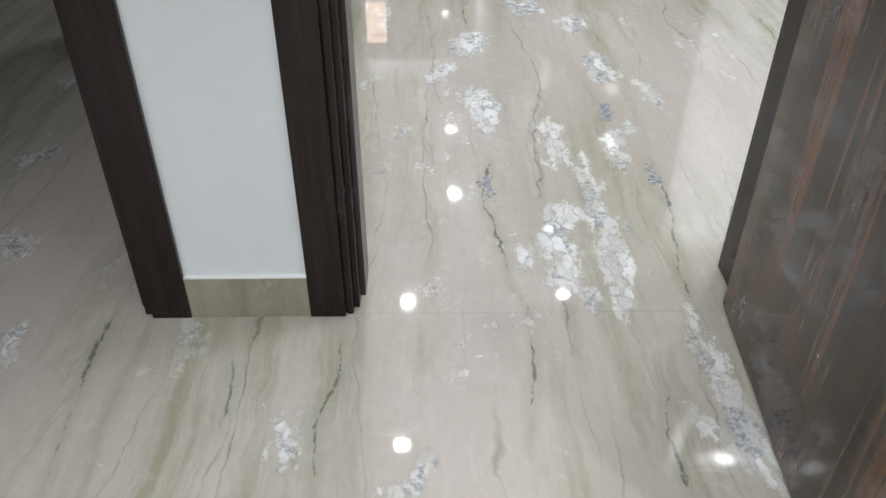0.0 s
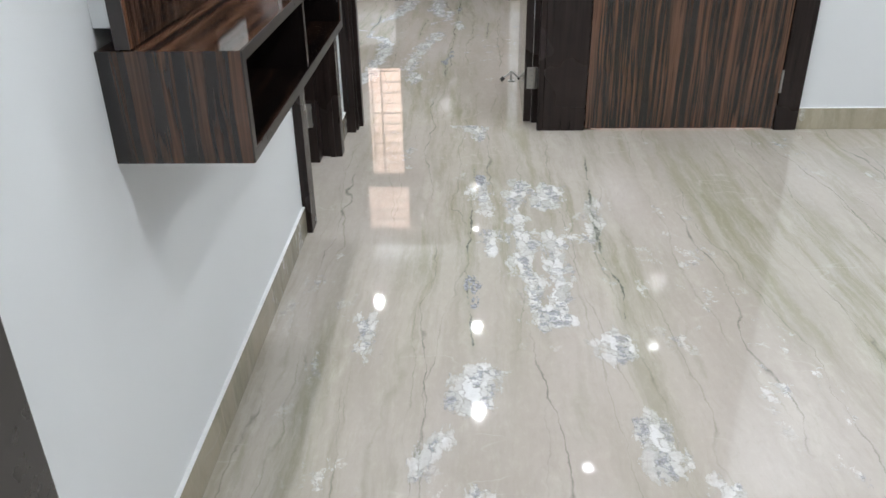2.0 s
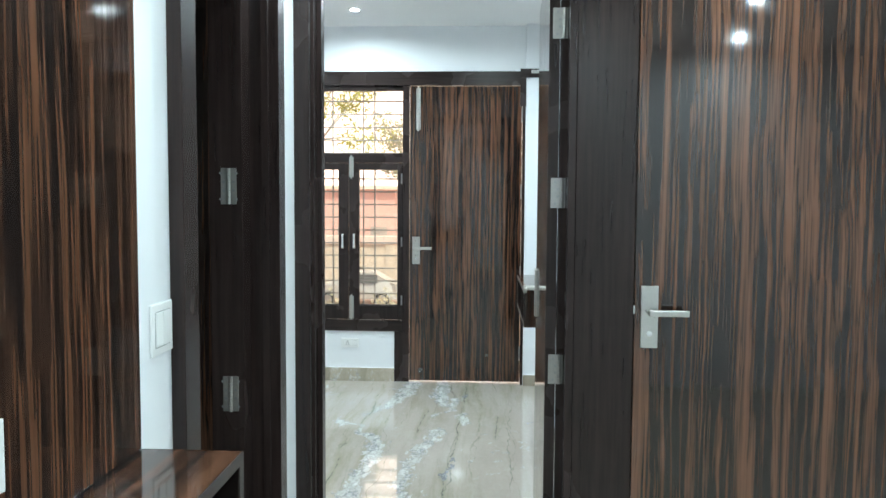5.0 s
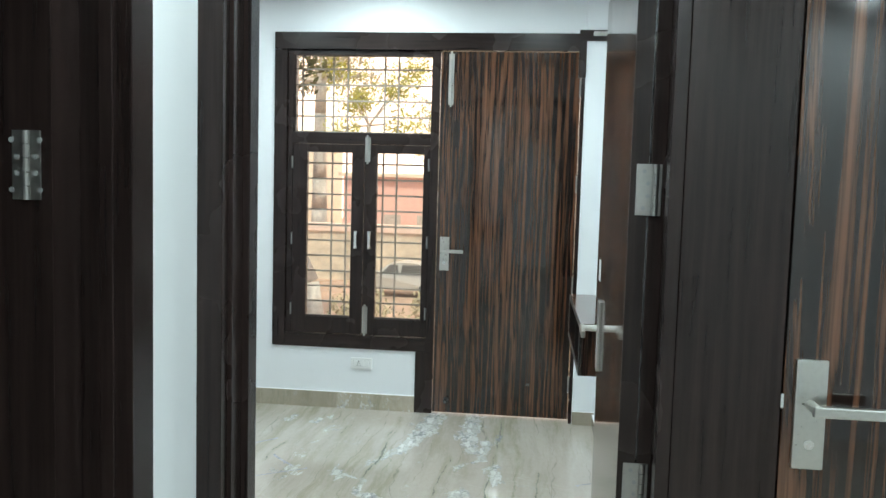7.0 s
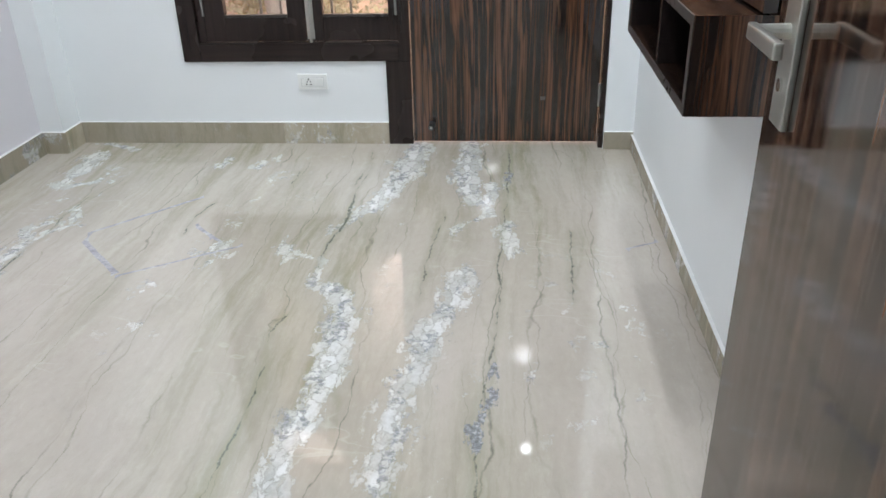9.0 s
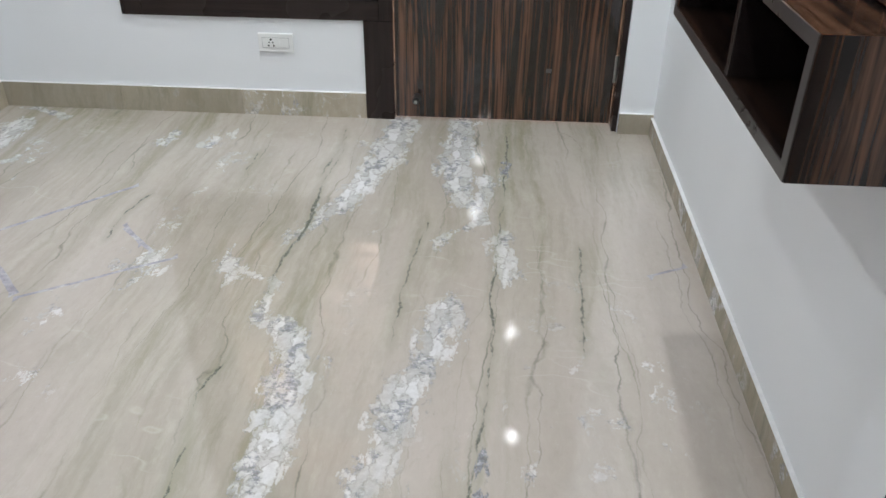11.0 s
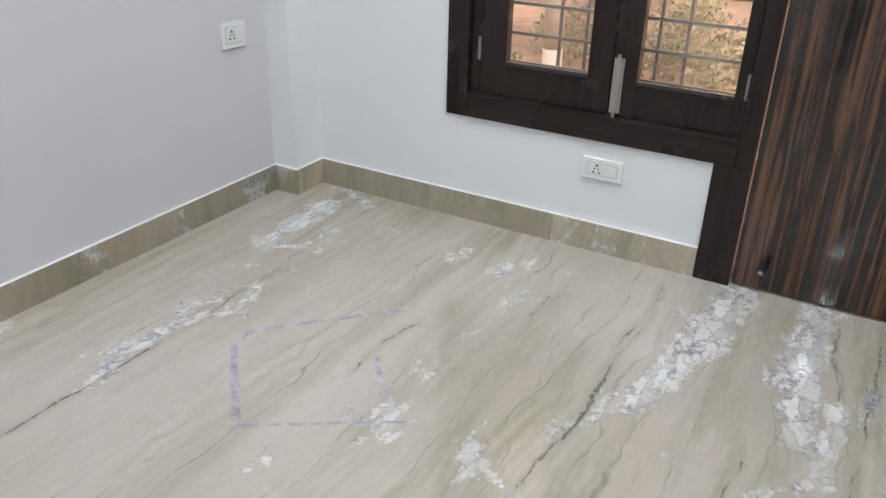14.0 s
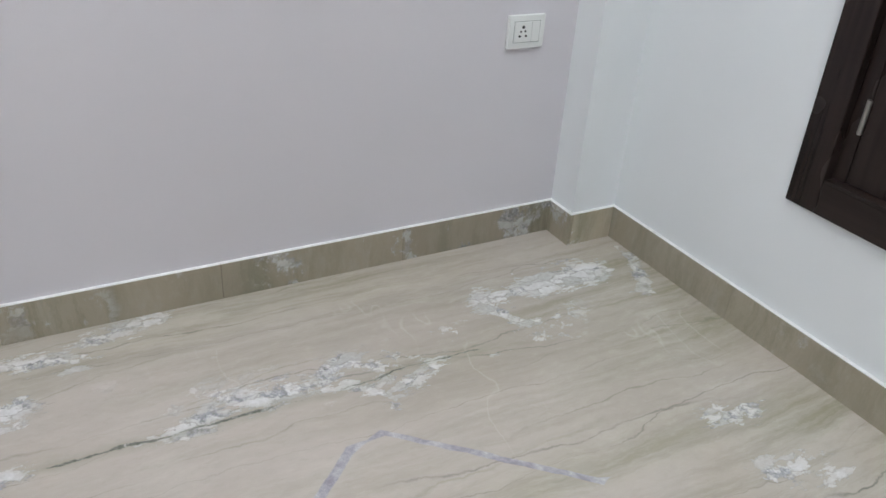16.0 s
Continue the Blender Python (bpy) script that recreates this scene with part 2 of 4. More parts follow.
# dark green seams along the chalk
FOYER_SEAMS = [[(0.42, 1.28), (0.4, 1.17), (0.4, 1.08)],
               [(-0.18, 1.44), (-0.17, 1.33), (-0.21, 1.2), (-0.19, 1.09)],
               [(-0.64, 1.46), (-0.64, 1.33), (-0.63, 1.18), (-0.62, 1.07)],
               [(-0.38, 1.36), (-0.36, 1.27), (-0.37, 1.19)],
               [(0.19, 1.5), (0.19, 1.34), (0.16, 1.17)]]
HALL_SEAMS = [[(0.15, 2.08), (0.12, 1.93), (0.15, 1.73), (0.16, 1.57), (0.19, 1.5)],
              [(0.58, 2.07), (0.57, 1.86), (0.54, 1.68), (0.53, 1.54)],
              [(0.14, 4.32), (0.13, 3.9), (0.11, 3.41), (0.13, 3.05)],
              [(0.61, 4.45), (0.56, 3.92), (0.55, 3.55), (0.58, 3.33), (0.56, 3.2)]]
ROOM_SEAMS = [[(-0.55, 7.86), (-0.52, 7.68), (-0.54, 7.47), (-0.53, 7.13), (-0.56, 6.93), (-0.55, 6.79)],
              [(0.05, 7.97), (0.05, 7.69), (0.05, 7.39), (0.03, 7.08), (0.02, 6.83), (0.03, 6.65), (0.02, 6.46), (0.0, 6.24), (-0.02, 6.0), (-0.01, 5.7)],
              [(-0.18, 7.2), (-0.2, 6.95), (-0.21, 6.76), (-0.21, 6.61)],
              [(0.26, 7.07), (0.25, 6.86), (0.24, 6.62)],
              [(-0.57, 6.55), (-0.6, 6.41), (-0.57, 6.16), (-0.57, 5.97), (-0.58, 5.7)]]
CORNER_SEAMS = [[(-1.58, 7.34), (-1.59, 7.16), (-1.57, 6.99), (-1.58, 6.87), (-1.58, 6.65), (-1.59, 6.45)],
                [(-1.06, 7.3), (-1.09, 7.15), (-1.08, 7.03)],
                [(-0.53, 7.81), (-0.54, 7.66), (-0.56, 7.49)],
                [(-0.81, 7.62), (-0.81, 7.5)]]
# straight grey-mauve quartz veins in the back room
QUARTZ = [(-1.42, 7.03, -1.13, 7.35, 0.010), (-1.4, 6.95, -1.2, 6.74, 0.014), (-1.06, 7.1, -0.97, 7.0, 0.008), (-1.18, 6.72, -0.85, 6.94, 0.010), (-1.05, 7.08, -0.93, 6.97, 0.01), (0.44, 6.96, 0.54, 7.01, 0.010)]


def marble(name, chalk, quartz, seams, grey, polish=0.03, tone=1.0, upright=False, warm=(1.0, 1.0, 1.0)):
    """Polished beige marble: thin green-grey veins, olive streaks and crumbly white patches along y."""
    m, nt, b = shader(name)
    pos = coords(nt)
    link = nt.links.new

    def vec(op, a, c=None, scale=None):
        n = nt.nodes.new("ShaderNodeVectorMath")
        n.operation = op
        link(a, n.inputs[0])
        if c is not None:
            if isinstance(c, tuple):
                n.inputs[1].default_value = c
            else:
                link(c, n.inputs[1])
        if scale is not None:
            n.inputs["Scale"].default_value = scale
        return n

    def shaken(source, freq, amount, detail=3.0):
        w = node(nt, "ShaderNodeTexNoise", Scale=freq, Detail=detail, Roughness=0.6)
        link(source, w.inputs["Vector"])
        return vec("SCALE", vec("SUBTRACT", w.outputs["Color"], (0.5, 0.5, 0.5)).outputs[0], scale=amount).outputs[0]

    # veins lean a little more the further left they lie
    slow = vec("ADD", pos, shaken(coords(nt, (1.0, 0.5, 1.0)), 1.2, 0.16)).outputs[0]
    p = vec("ADD", vec("ADD", slow, shaken(pos, 7.0, 0.034, 6.0)).outputs[0], shaken(pos, 48.0, 0.010, 4.0)).outputs[0]

    def stretched(sx, sy, turn=0.0, shift=0.0):
        mp = nt.nodes.new("ShaderNodeMapping")
        mp.inputs["Scale"].default_value = (sx, sx, sy) if upright else (sx, sy, 1)
        mp.inputs["Rotation"].default_value = (0, 0, radians(turn))
        mp.inputs["Location"].default_value = (shift, shift, 0)
        link(p, mp.inputs[0])
        return mp.outputs[0]

    def vein(scale, detail, mid, inner, outer):
        n = noise_node(nt, scale, 1.0, detail, 0.55)
        return ramp(nt, math_node(nt, "ABSOLUTE", math_node(nt, "SUBTRACT", n, mid)), [(0.0, 1.0), (inner, 0.55), (outer, 0.0)])

    cloud = noise_node(nt, stretched(1.6, 0.5), 1.5, 5, 0.55)
    c = ramp(nt, cloud, [(0.28, tuple(v * tone * w for v, w in zip((0.385, 0.340, 0.283), warm))), (0.5, tuple(v * tone * w for v, w in zip((0.465, 0.416, 0.358), warm))), (0.72, tuple(v * tone * w for v, w in zip((0.525, 0.475, 0.42), warm)))])
    # feathery olive streaks
    olive = ramp(nt, noise_node(nt, stretched(15.0, 1.1), 1.0, 9, 0.70), [(0.46, 0.0), (0.62, 1.0)])
    zone = ramp(nt, noise_node(nt, stretched(2.2, 0.35, 0.0, 6.4), 1.0, 3, 0.5), [(0.42, 0.08), (0.60, 1.0)])
    c = mix(nt, math_node(nt, "MULTIPLY", math_node(nt, "MULTIPLY", olive, zone), 0.84), c, tuple(v * tone for v in (0.265, 0.252, 0.175)))
    c = mix(nt, math_node(nt, "MULTIPLY", zone, 0.26), c, tuple(v * tone for v in (0.37, 0.355, 0.265)))
    # pale feathers between them
    pale = ramp(nt, noise_node(nt, stretched(6.0, 1.5, 0.0, 4.4), 1.2, 8, 0.7), [(0.55, 0.0), (0.70, 1.0)])
    c = mix(nt, math_node(nt, "MULTIPLY", pale, 0.40), c, tuple(v * tone for v in (0.60, 0.565, 0.51)))
    # fine mottling
    fleck = noise_node(nt, stretched(30.0, 12.0), 2.0, 5, 0.7)
    c = mix(nt, ramp(nt, fleck, [(0.52, 0.0), (0.70, 0.16)]), c, tuple(v * tone for v in (0.62, 0.58, 0.51)))
    c = mix(nt, ramp(nt, fleck, [(0.30, 0.18), (0.47, 0.0)]), c, tuple(v * tone for v in (0.31, 0.29, 0.225)))
    # hair veins: long, thin, nearly parallel, each thickening and fading on its way
    along = nt.nodes.new("ShaderNodeSeparateXYZ")
    link(p, along.inputs[0])

    def strands(per_metre, sway, width, shift, strength, tint):
        """Lines along y that sway and break, per_metre of them."""
        bend = noise_node(nt, stretched(1.3, 0.55, 0.0, shift), 1.0, 5, 0.58)
        u = math_node(nt, "ADD", math_node(nt, "MULTIPLY", along.outputs[0], per_metre), math_node(nt, "MULTIPLY", bend, sway))
        off = math_node(nt, "ABSOLUTE", math_node(nt, "SUBTRACT", math_node(nt, "FRACT", math_node(nt, "ADD", u, 100.0 + shift)), 0.5))
        thick = ramp(nt, noise_node(nt, stretched(5.0, 2.6, 0.0, shift * 2), 1.0, 6, 0.7), [(0.40, 0.0), (0.72, 1.0)])
        w = math_node(nt, "ADD", math_node(nt, "MULTIPLY", thick, width * per_metre), 0.0008 * per_metre)
        core = math_node(nt, "SUBTRACT", 1.0, math_node(nt, "DIVIDE", off, w), clamp=True)
        there = ramp(nt, noise_node(nt, stretched(3.0, 0.9, 0.0, shift * 3), 1.0, 4, 0.6), [(0.45, 0.0), (0.56, 1.0)])
        there = math_node(nt, "MULTIPLY", there, ramp(nt, noise_node(nt, stretched(9.0, 6.0, 0.0, shift), 1.6, 7, 0.75), [(0.38, 0.25), (0.58, 1.0)]))
        return mix(nt, math_node(nt, "MULTIPLY", math_node(nt, "MULTIPLY", core, there), strength), c, tuple(v * tone for v in tint))

    if not upright:
        c = strands(3.1, 1.7, 0.030, 1.7, 0.42, (0.285, 0.285, 0.195))
        c = strands(6.1, 2.6, 0.007, 5.3, 0.66, (0.23, 0.24, 0.17))
        c = strands(3.3, 1.4, 0.008, 8.9, 0.84, (0.14, 0.15, 0.12))
        c = strands(4.7, 2.2, 0.005, 12.1, 0.66, (0.17, 0.175, 0.14))
    # short pale scratches across
    nick = vein(stretched(2.6, 7.0, 20.0, 5.3), 2.0, 0.5, 0.005, 0.011)
    nick_at = ramp(nt, noise_node(nt, p, 3.1, 2, 0.5), [(0.58, 0.0), (0.64, 1.0)])
    c = mix(nt, math_node(nt, "MULTIPLY", math_node(nt, "MULTIPLY", nick, nick_at), 0.28), c, tuple(v * tone for v in (0.62, 0.60, 0.54)))

    def near(lines, where):
        """How deep inside the nearest of some thick lines along y: above 0 inside. Lines that do not overlap along y share one ramp, which gives the
        place across and the half width from the place along."""
        at = nt.nodes.new("ShaderNodeSeparateXYZ")
        link(where, at.inputs[0])
        runs = []
        for x0, y0, x1, y1, half in sorted(lines, key=lambda r: min(r[1], r[3])):
            a, b = ((x0, y0), (x1, y1)) if y0 < y1 else ((x1, y1), (x0, y0))
            if b[1] - a[1] < 0.04:
                a, b = (a[0], a[1] - 0.02), (b[0], b[1] + 0.02)
            fits = []
            for run in runs:
                gap, step = a[1] - run[-1][0], abs(run[-1][1] - a[0])
                linked = -0.012 < gap < 0.20 and step < 0.025 + 0.22 * abs(gap)
                if len(run) < 22 and (linked or gap > 0.30):
                    fits.append((not linked, step, gap, run))
            if fits:
                gap, run = min(fits, key=lambda f: f[:2])[2:]
            else:
                run, gap = [], 0.0
                runs.append(run)
            if run and gap > 0.30:
                y, x = run[-1][:2]
                run += [(y + 0.05, x, -0.012), (y + 0.14, x, -0.09), (a[1] - 0.14, a[0], -0.09), (a[1] - 0.05, a[0], -0.012)]
            elif run and gap > 0.02:
                run.append((run[-1][0] + gap / 2, (run[-1][1] + a[0]) / 2, half * 0.3))
            run += [(max(a[1], run[-1][0] + 0.004) if run else a[1], a[0], half)]
            run += [(max(b[1], run[-1][0] + 0.004), b[0], half)]
        depth = None
        for run in runs:
            (ya, xa, _), (yb, xb, _) = run[0], run[-1]
            run = [(ya - 0.14, xa, -0.09), (ya - 0.05, xa, -0.012), *run, (yb + 0.05, xb, -0.012), (yb + 0.14, xb, -0.09)]
            low, span = run[0][0], run[-1][0] - run[0][0]
            t = math_node(nt, "DIVIDE", math_node(nt, "SUBTRACT", at.outputs[1], low), span, clamp=True)
            both = nt.nodes.new("ShaderNodeSeparateColor")
            link(ramp(nt, t, [((y - low) / span, ((x + 2.5) / 4, half + 0.2, 0.0)) for y, x, half in run]), both.inputs[0])
            off = math_node(nt, "ABSOLUTE", math_node(nt, "SUBTRACT", math_node(nt, "MULTIPLY", both.outputs[0], 4.0), math_node(nt, "ADD", at.outputs[0], 2.5)))
            d = math_node(nt, "SUBTRACT", math_node(nt, "SUBTRACT", both.outputs[1], 0.2), off)
            depth = d if depth is None else math_node(nt, "MAXIMUM", depth, d)
        return depth

    crumb = noise_node(nt, pos, 60.0, 5, 0.7)
    # angular flakes: each cell has a tone of its own, with a thin joint round it
    cells_at = vec("ADD", coords(nt, (1.0, 0.42, 1.0), 8.0), shaken(pos, 24.0, 0.050, 5.0)).outputs[0]
    flakes = node(nt, "ShaderNodeTexVoronoi", Scale=34.0)
    link(cells_at, flakes.inputs["Vector"])
    facet = node(nt, "ShaderNodeSeparateColor")
    link(flakes.outputs["Color"], facet.inputs[0])
    rims = node(nt, "ShaderNodeTexVoronoi", Scale=34.0)
    rims.feature = "DISTANCE_TO_EDGE"
    link(cells_at, rims.inputs["Vector"])
    joint = ramp(nt, rims.outputs["Distance"], [(0.02, 1.0), (0.11, 0.0)])
    white = ramp(nt, math_node(nt, "ADD", math_node(nt, "MULTIPLY", facet.outputs[1], 0.45), math_node(nt, "MULTIPLY", crumb, 0.75)),
                 [(0.32, (0.44, 0.43, 0.42)), (0.55, (0.58, 0.575, 0.57)), (0.80, (0.74, 0.74, 0.745))])
    white = mix(nt, math_node(nt, "MULTIPLY", joint, ramp(nt, crumb, [(0.40, 0.05), (0.58, 0.8)])), white, (0.28, 0.27, 0.24))
    slate = ramp(nt, noise_node(nt, pos, 80.0, 4, 0.7), [(0.38, (0.16, 0.17, 0.17)), (0.52, (0.27, 0.28, 0.32)), (0.66, (0.52, 0.52, 0.55))])
    grey_bits = math_node(nt, "MULTIPLY", ramp(nt, facet.outputs[0], [(0.66, 0.0), (0.72, 1.0)]), ramp(nt, noise_node(nt, pos, 38.0, 5, 0.7), [(0.45, 0.0), (0.53, 1.0)]))
    white = mix(nt, math_node(nt, "MULTIPLY", grey_bits, 0.85), white, slate)
    uneven = math_node(nt, "ADD", math_node(nt, "MULTIPLY", math_node(nt, "SUBTRACT", facet.outputs[2], 0.5), 0.42),
                       math_node(nt, "MULTIPLY", math_node(nt, "SUBTRACT", noise_node(nt, coords(nt, (1.0, 0.32, 1.0), 6.0), 24.0, 9, 0.76), 0.5), 3.2))
    loose = ramp(nt, noise_node(nt, stretched(2.0, 0.5, 0, 2.2), 1.4, 3, 0.5), [(0.45, 0.0), (0.54, 1.0)] if upright else [(0.54, 0.0), (0.64, 1.0)])
    specks = ramp(nt, noise_node(nt, stretched(3.0, 2.0), 3.0, 7, 0.74), [(0.53, 0.0), (0.58, 1.0)] if upright else [(0.565, 0.0), (0.60, 1.0)])
    patch = math_node(nt, "MULTIPLY", math_node(nt, "MULTIPLY", loose, specks), 0.8)
    if chalk:
        ragged = vec("ADD", vec("ADD", pos, shaken(coords(nt, (1.0, 0.7, 1.0)), 7.0, 0.075, 6.0)).outputs[0], shaken(pos, 34.0, 0.030, 4.0)).outputs[0]
        d = math_node(nt, "MULTIPLY", near([(x0, y0, x1, y1, h * 1.1 + 0.002) for x0, y0, x1, y1, h in chalk], ragged), 15.0)
        level = math_node(nt, "ADD", math_node(nt, "ADD", d, 0.17), uneven)
        # milky veil and loose flecks round the patches
        wide = ramp(nt, math_node(nt, "ADD", d, math_node(nt, "MULTIPLY", uneven, 0.5)), [(-1.3, 0.0), (0.0, 1.0)])
        c = mix(nt, math_node(nt, "MULTIPLY", wide, ramp(nt, noise_node(nt, coords(nt, (1.0, 0.25, 1.0), 8.0), 40.0, 6, 0.7), [(0.40, 0.05), (0.60, 0.62)])), c, (0.60, 0.575, 0.525))
        flecks = ramp(nt, noise_node(nt, coords(nt, (1.0, 0.5, 1.0), 12.0), 32.0, 8, 0.75), [(0.555, 0.0), (0.585, 1.0)])
        patch = math_node(nt, "MAXIMUM", patch, math_node(nt, "MULTIPLY", math_node(nt, "MULTIPLY", wide, flecks), 0.75))
        patch = math_node(nt, "MAXIMUM", patch, ramp(nt, level, [(0.0, 0.0), (0.10, 0.62), (0.55, 1.0)]))
        c = mix(nt, math_node(nt, "MULTIPLY", ramp(nt, level, [(-0.16, 0.0), (0.0, 1.0), (0.08, 0.0)]), 0.42), c, (0.27, 0.265, 0.205))
    c = mix(nt, math_node(nt, "MULTIPLY", patch, 0.9), c, white)
    if seams:
        lines = [(*a, *b, 0.003) for row in seams for a, b in zip(row, row[1:])]
        seam = near(lines, vec("ADD", pos, shaken(pos, 9.0, 0.045, 8.0)).outputs[0])
        swell = math_node(nt, "MULTIPLY", math_node(nt, "SUBTRACT", noise_node(nt, coords(nt, (1.0, 0.5, 1.0)), 10.0, 7, 0.74), 0.50), 0.036)
        seam = math_node(nt, "ADD", seam, swell)
        green = ramp(nt, math_node(nt, "MULTIPLY", math_node(nt, "ADD", seam, 0.02), 16.0), [(0.0, 0.0), (0.45, 0.5)])
        c = mix(nt, green, c, (0.31, 0.305, 0.225))
        core = ramp(nt, math_node(nt, "ADD", math_node(nt, "MULTIPLY", seam, 130.0), 0.3), [(0.30, 0.0), (0.75, 1.0)])
        c = mix(nt, math_node(nt, "MULTIPLY", core, 0.85), c, ramp(nt, crumb, [(0.40, (0.085, 0.095, 0.08)), (0.54, (0.17, 0.18, 0.155)), (0.68, (0.50, 0.49, 0.46))]))
    if grey:
        clump = math_node(nt, "ADD", math_node(nt, "MULTIPLY", near(grey, vec("ADD", pos, shaken(pos, 16.0, 0.05, 5.0)).outputs[0]), 22.0), uneven)
        c = mix(nt, ramp(nt, clump, [(0.0, 0.0), (0.12, 0.9)]), c, slate)
    if quartz:
        q = near(quartz, vec("ADD", pos, shaken(pos, 14.0, 0.012)).outputs[0])
        line = ramp(nt, math_node(nt, "ADD", math_node(nt, "MULTIPLY", q, 50.0), 0.5), [(0.42, 0.0), (0.60, 1.0)])
        tint = ramp(nt, noise_node(nt, pos, 15.0, 7, 0.75), [(0.40, (0.28, 0.27, 0.31)), (0.52, (0.40, 0.39, 0.43)), (0.64, (0.58, 0.57, 0.58))])
        c = mix(nt, math_node(nt, "MULTIPLY", line, 0.95), c, tint)
    if upright:
        info = nt.nodes.new("ShaderNodeObjectInfo")
        shade = ramp(nt, info.outputs["Random"], [(0.0, 0.72), (0.5, 0.95), (0.8, 1.05), (1.0, 1.35)])
        mul = nt.nodes.new("ShaderNodeMix")
        mul.data_type, mul.blend_type = "RGBA", "MULTIPLY"
        mul.inputs[0].default_value = 1.0
        link(c, mul.inputs[6])
        link(shade, mul.inputs[7])
        c = mul.outputs[2]
    link(c, b.inputs["Base Color"])
    b.inputs["IOR"].default_value = 1.66
    link(ramp(nt, noise_node(nt, pos, 5.0, 3), [(0.3, polish * 0.6), (0.7, polish * 1.5)]), b.inputs["Roughness"])
    bump(nt, b, noise_node(nt, pos, 3.5, 2), 0.012, 0.01)
    return m


def glow(name, color, strength):
    m, nt, b = shader(name)
    b.inputs["Base Color"].default_value = (0.8, 0.8, 0.8, 1)
    b.inputs["Emission Color"].default_value = (*color, 1)
    b.inputs["Emission Strength"].default_value = strength
    return m


def clear_glass(name):
    m, nt, b = shader(name)
    b.inputs["Base Color"].default_value = (0.97, 0.98, 0.97, 1)
    b.inputs["Roughness"].default_value = 0.0
    b.inputs["Transmission Weight"].default_value = 1.0
    b.inputs["IOR"].default_value = 1.45
    return m


MARBLE = marble("polished_beige_marble", FOYER_CHALK + SIDE_CHALK + HALL_CHALK_NEAR + HALL_CHALK_FAR, [], FOYER_SEAMS + HALL_SEAMS, HALL_GREY, warm=(1.0, 1.0, 1.06))
ROOM_MARBLE = marble("polished_beige_marble_with_quartz", ROOM_CHALK_LEFT + ROOM_CHALK_RIGHT + ROOM_CHALK_CORNER, QUARTZ, ROOM_SEAMS + CORNER_SEAMS, ROOM_GREY, warm=(1.035, 1.03, 1.07))
SKIRT = marble("marble_skirting", [], [], [], [], 0.12, 0.84, True, (1.03, 1.0, 0.90))
GROUT = plain("beige_grout", (0.50, 0.46, 0.40), 0.6)
WALL = paint("white_wall_paint", (0.78, 0.80, 0.82))
LILAC = paint("pale_lilac_wall_paint", (0.66, 0.635, 0.675))
CEILING = paint("ceiling_white", (0.83, 0.83, 0.82))
LAM_Z = laminate("ebony_laminate_upright", "z")
DUSTY = laminate("ebony_laminate_dusty", "z", dust=0.75)
LAM_Y = laminate("ebony_laminate_lengthwise", "y")
FRAME_Z = stained_wood("dark_stained_wood_upright", "z")
FRAME_X = stained_wood("dark_stained_wood_across", "x")
# shelf insides: the shade in there is put into these two darker colours
LAM_SHADED = laminate("ebony_laminate_painted_shade", "y", (0.034, 0.017, 0.011), (0.0070, 0.0052, 0.0050))
SHELF_SHADE = plain("painted_shelf_shade", (0.012, 0.0085, 0.008), 0.22)
EDGE = plain("brown_edge_band", (0.038, 0.032, 0.030), 0.3)
STEEL = plain("satin_steel", (0.53, 0.525, 0.495), 0.3, 1.0, 0.08, 120)
HINGE = plain("dull_hinge_steel", (0.40, 0.39, 0.37), 0.36, 1.0, 0.12, 90)
CHROME = plain("polished_chrome", (0.75, 0.75, 0.74), 0.12, 1.0, 0.05)
PLASTIC = plain("white_switch_plastic", (0.78, 0.79, 0.78), 0.42, 0.0, 0.015)
BLACK = plain("black_plastic", (0.012, 0.012, 0.012), 0.4)
GROOVE = plain("grey_groove", (0.30, 0.31, 0.31), 0.5)
IRON = plain("painted_grille_iron", (0.30, 0.27, 0.23), 0.45, 0.3)
GLASS = clear_glass("window_glass")
LENS = glow("lamp_lens", LAMP_COLOR, LENS_GLOW)
TRIM = plain("white_lamp_trim", (0.8, 0.8, 0.8), 0.4)

# ---- the large structure ----
XW, XR3 = -0.450, 0.582          # hall's left wall, back room's right wall
FRONT0, FRONT1 = 1.495, 1.637      # wall with the entrance
MID0, MID1 = 4.80, 4.92          # wall between hall and back room
BACK = 7.995                     # back wall's inner face
RIGHT_BACK = 7.93                # the strip of wall between balcony door and corner stands proud
LEFT3 = -2.022
TOP = 2.258                      # outer height of the door frames
HALL_R, FOYER_Y = 3.3, -1.4


def wall(name, rows, material=WALL, label="smooth wall painted white"):
    ob = boxes(name, material, None, *rows, bevel=0.0)
    return tagged(ob, label, "wall", kind="structure")


floor = tagged(boxes("floor", GROUT, None, (-3.0, HALL_R + 0.2, FOYER_Y - 0.2, BACK + 0.2, -0.15, -0.004), bevel=0.0), "polished beige marble floor with white and green veins", "floor", kind="structure")
J = 0.0003
for y0, y1 in ((FOYER_Y, FRONT0 - 0.004), (FRONT0 - 0.004, MID0 + 0.06), (MID0 + 0.06, BACK + 0.2)):
    boxes("marble_slab", ROOM_MARBLE if y0 > MID0 else MARBLE, floor, (-2.95, HALL_R, y0 + J, y1 - J, -0.02, 0.0), bevel=0.0)

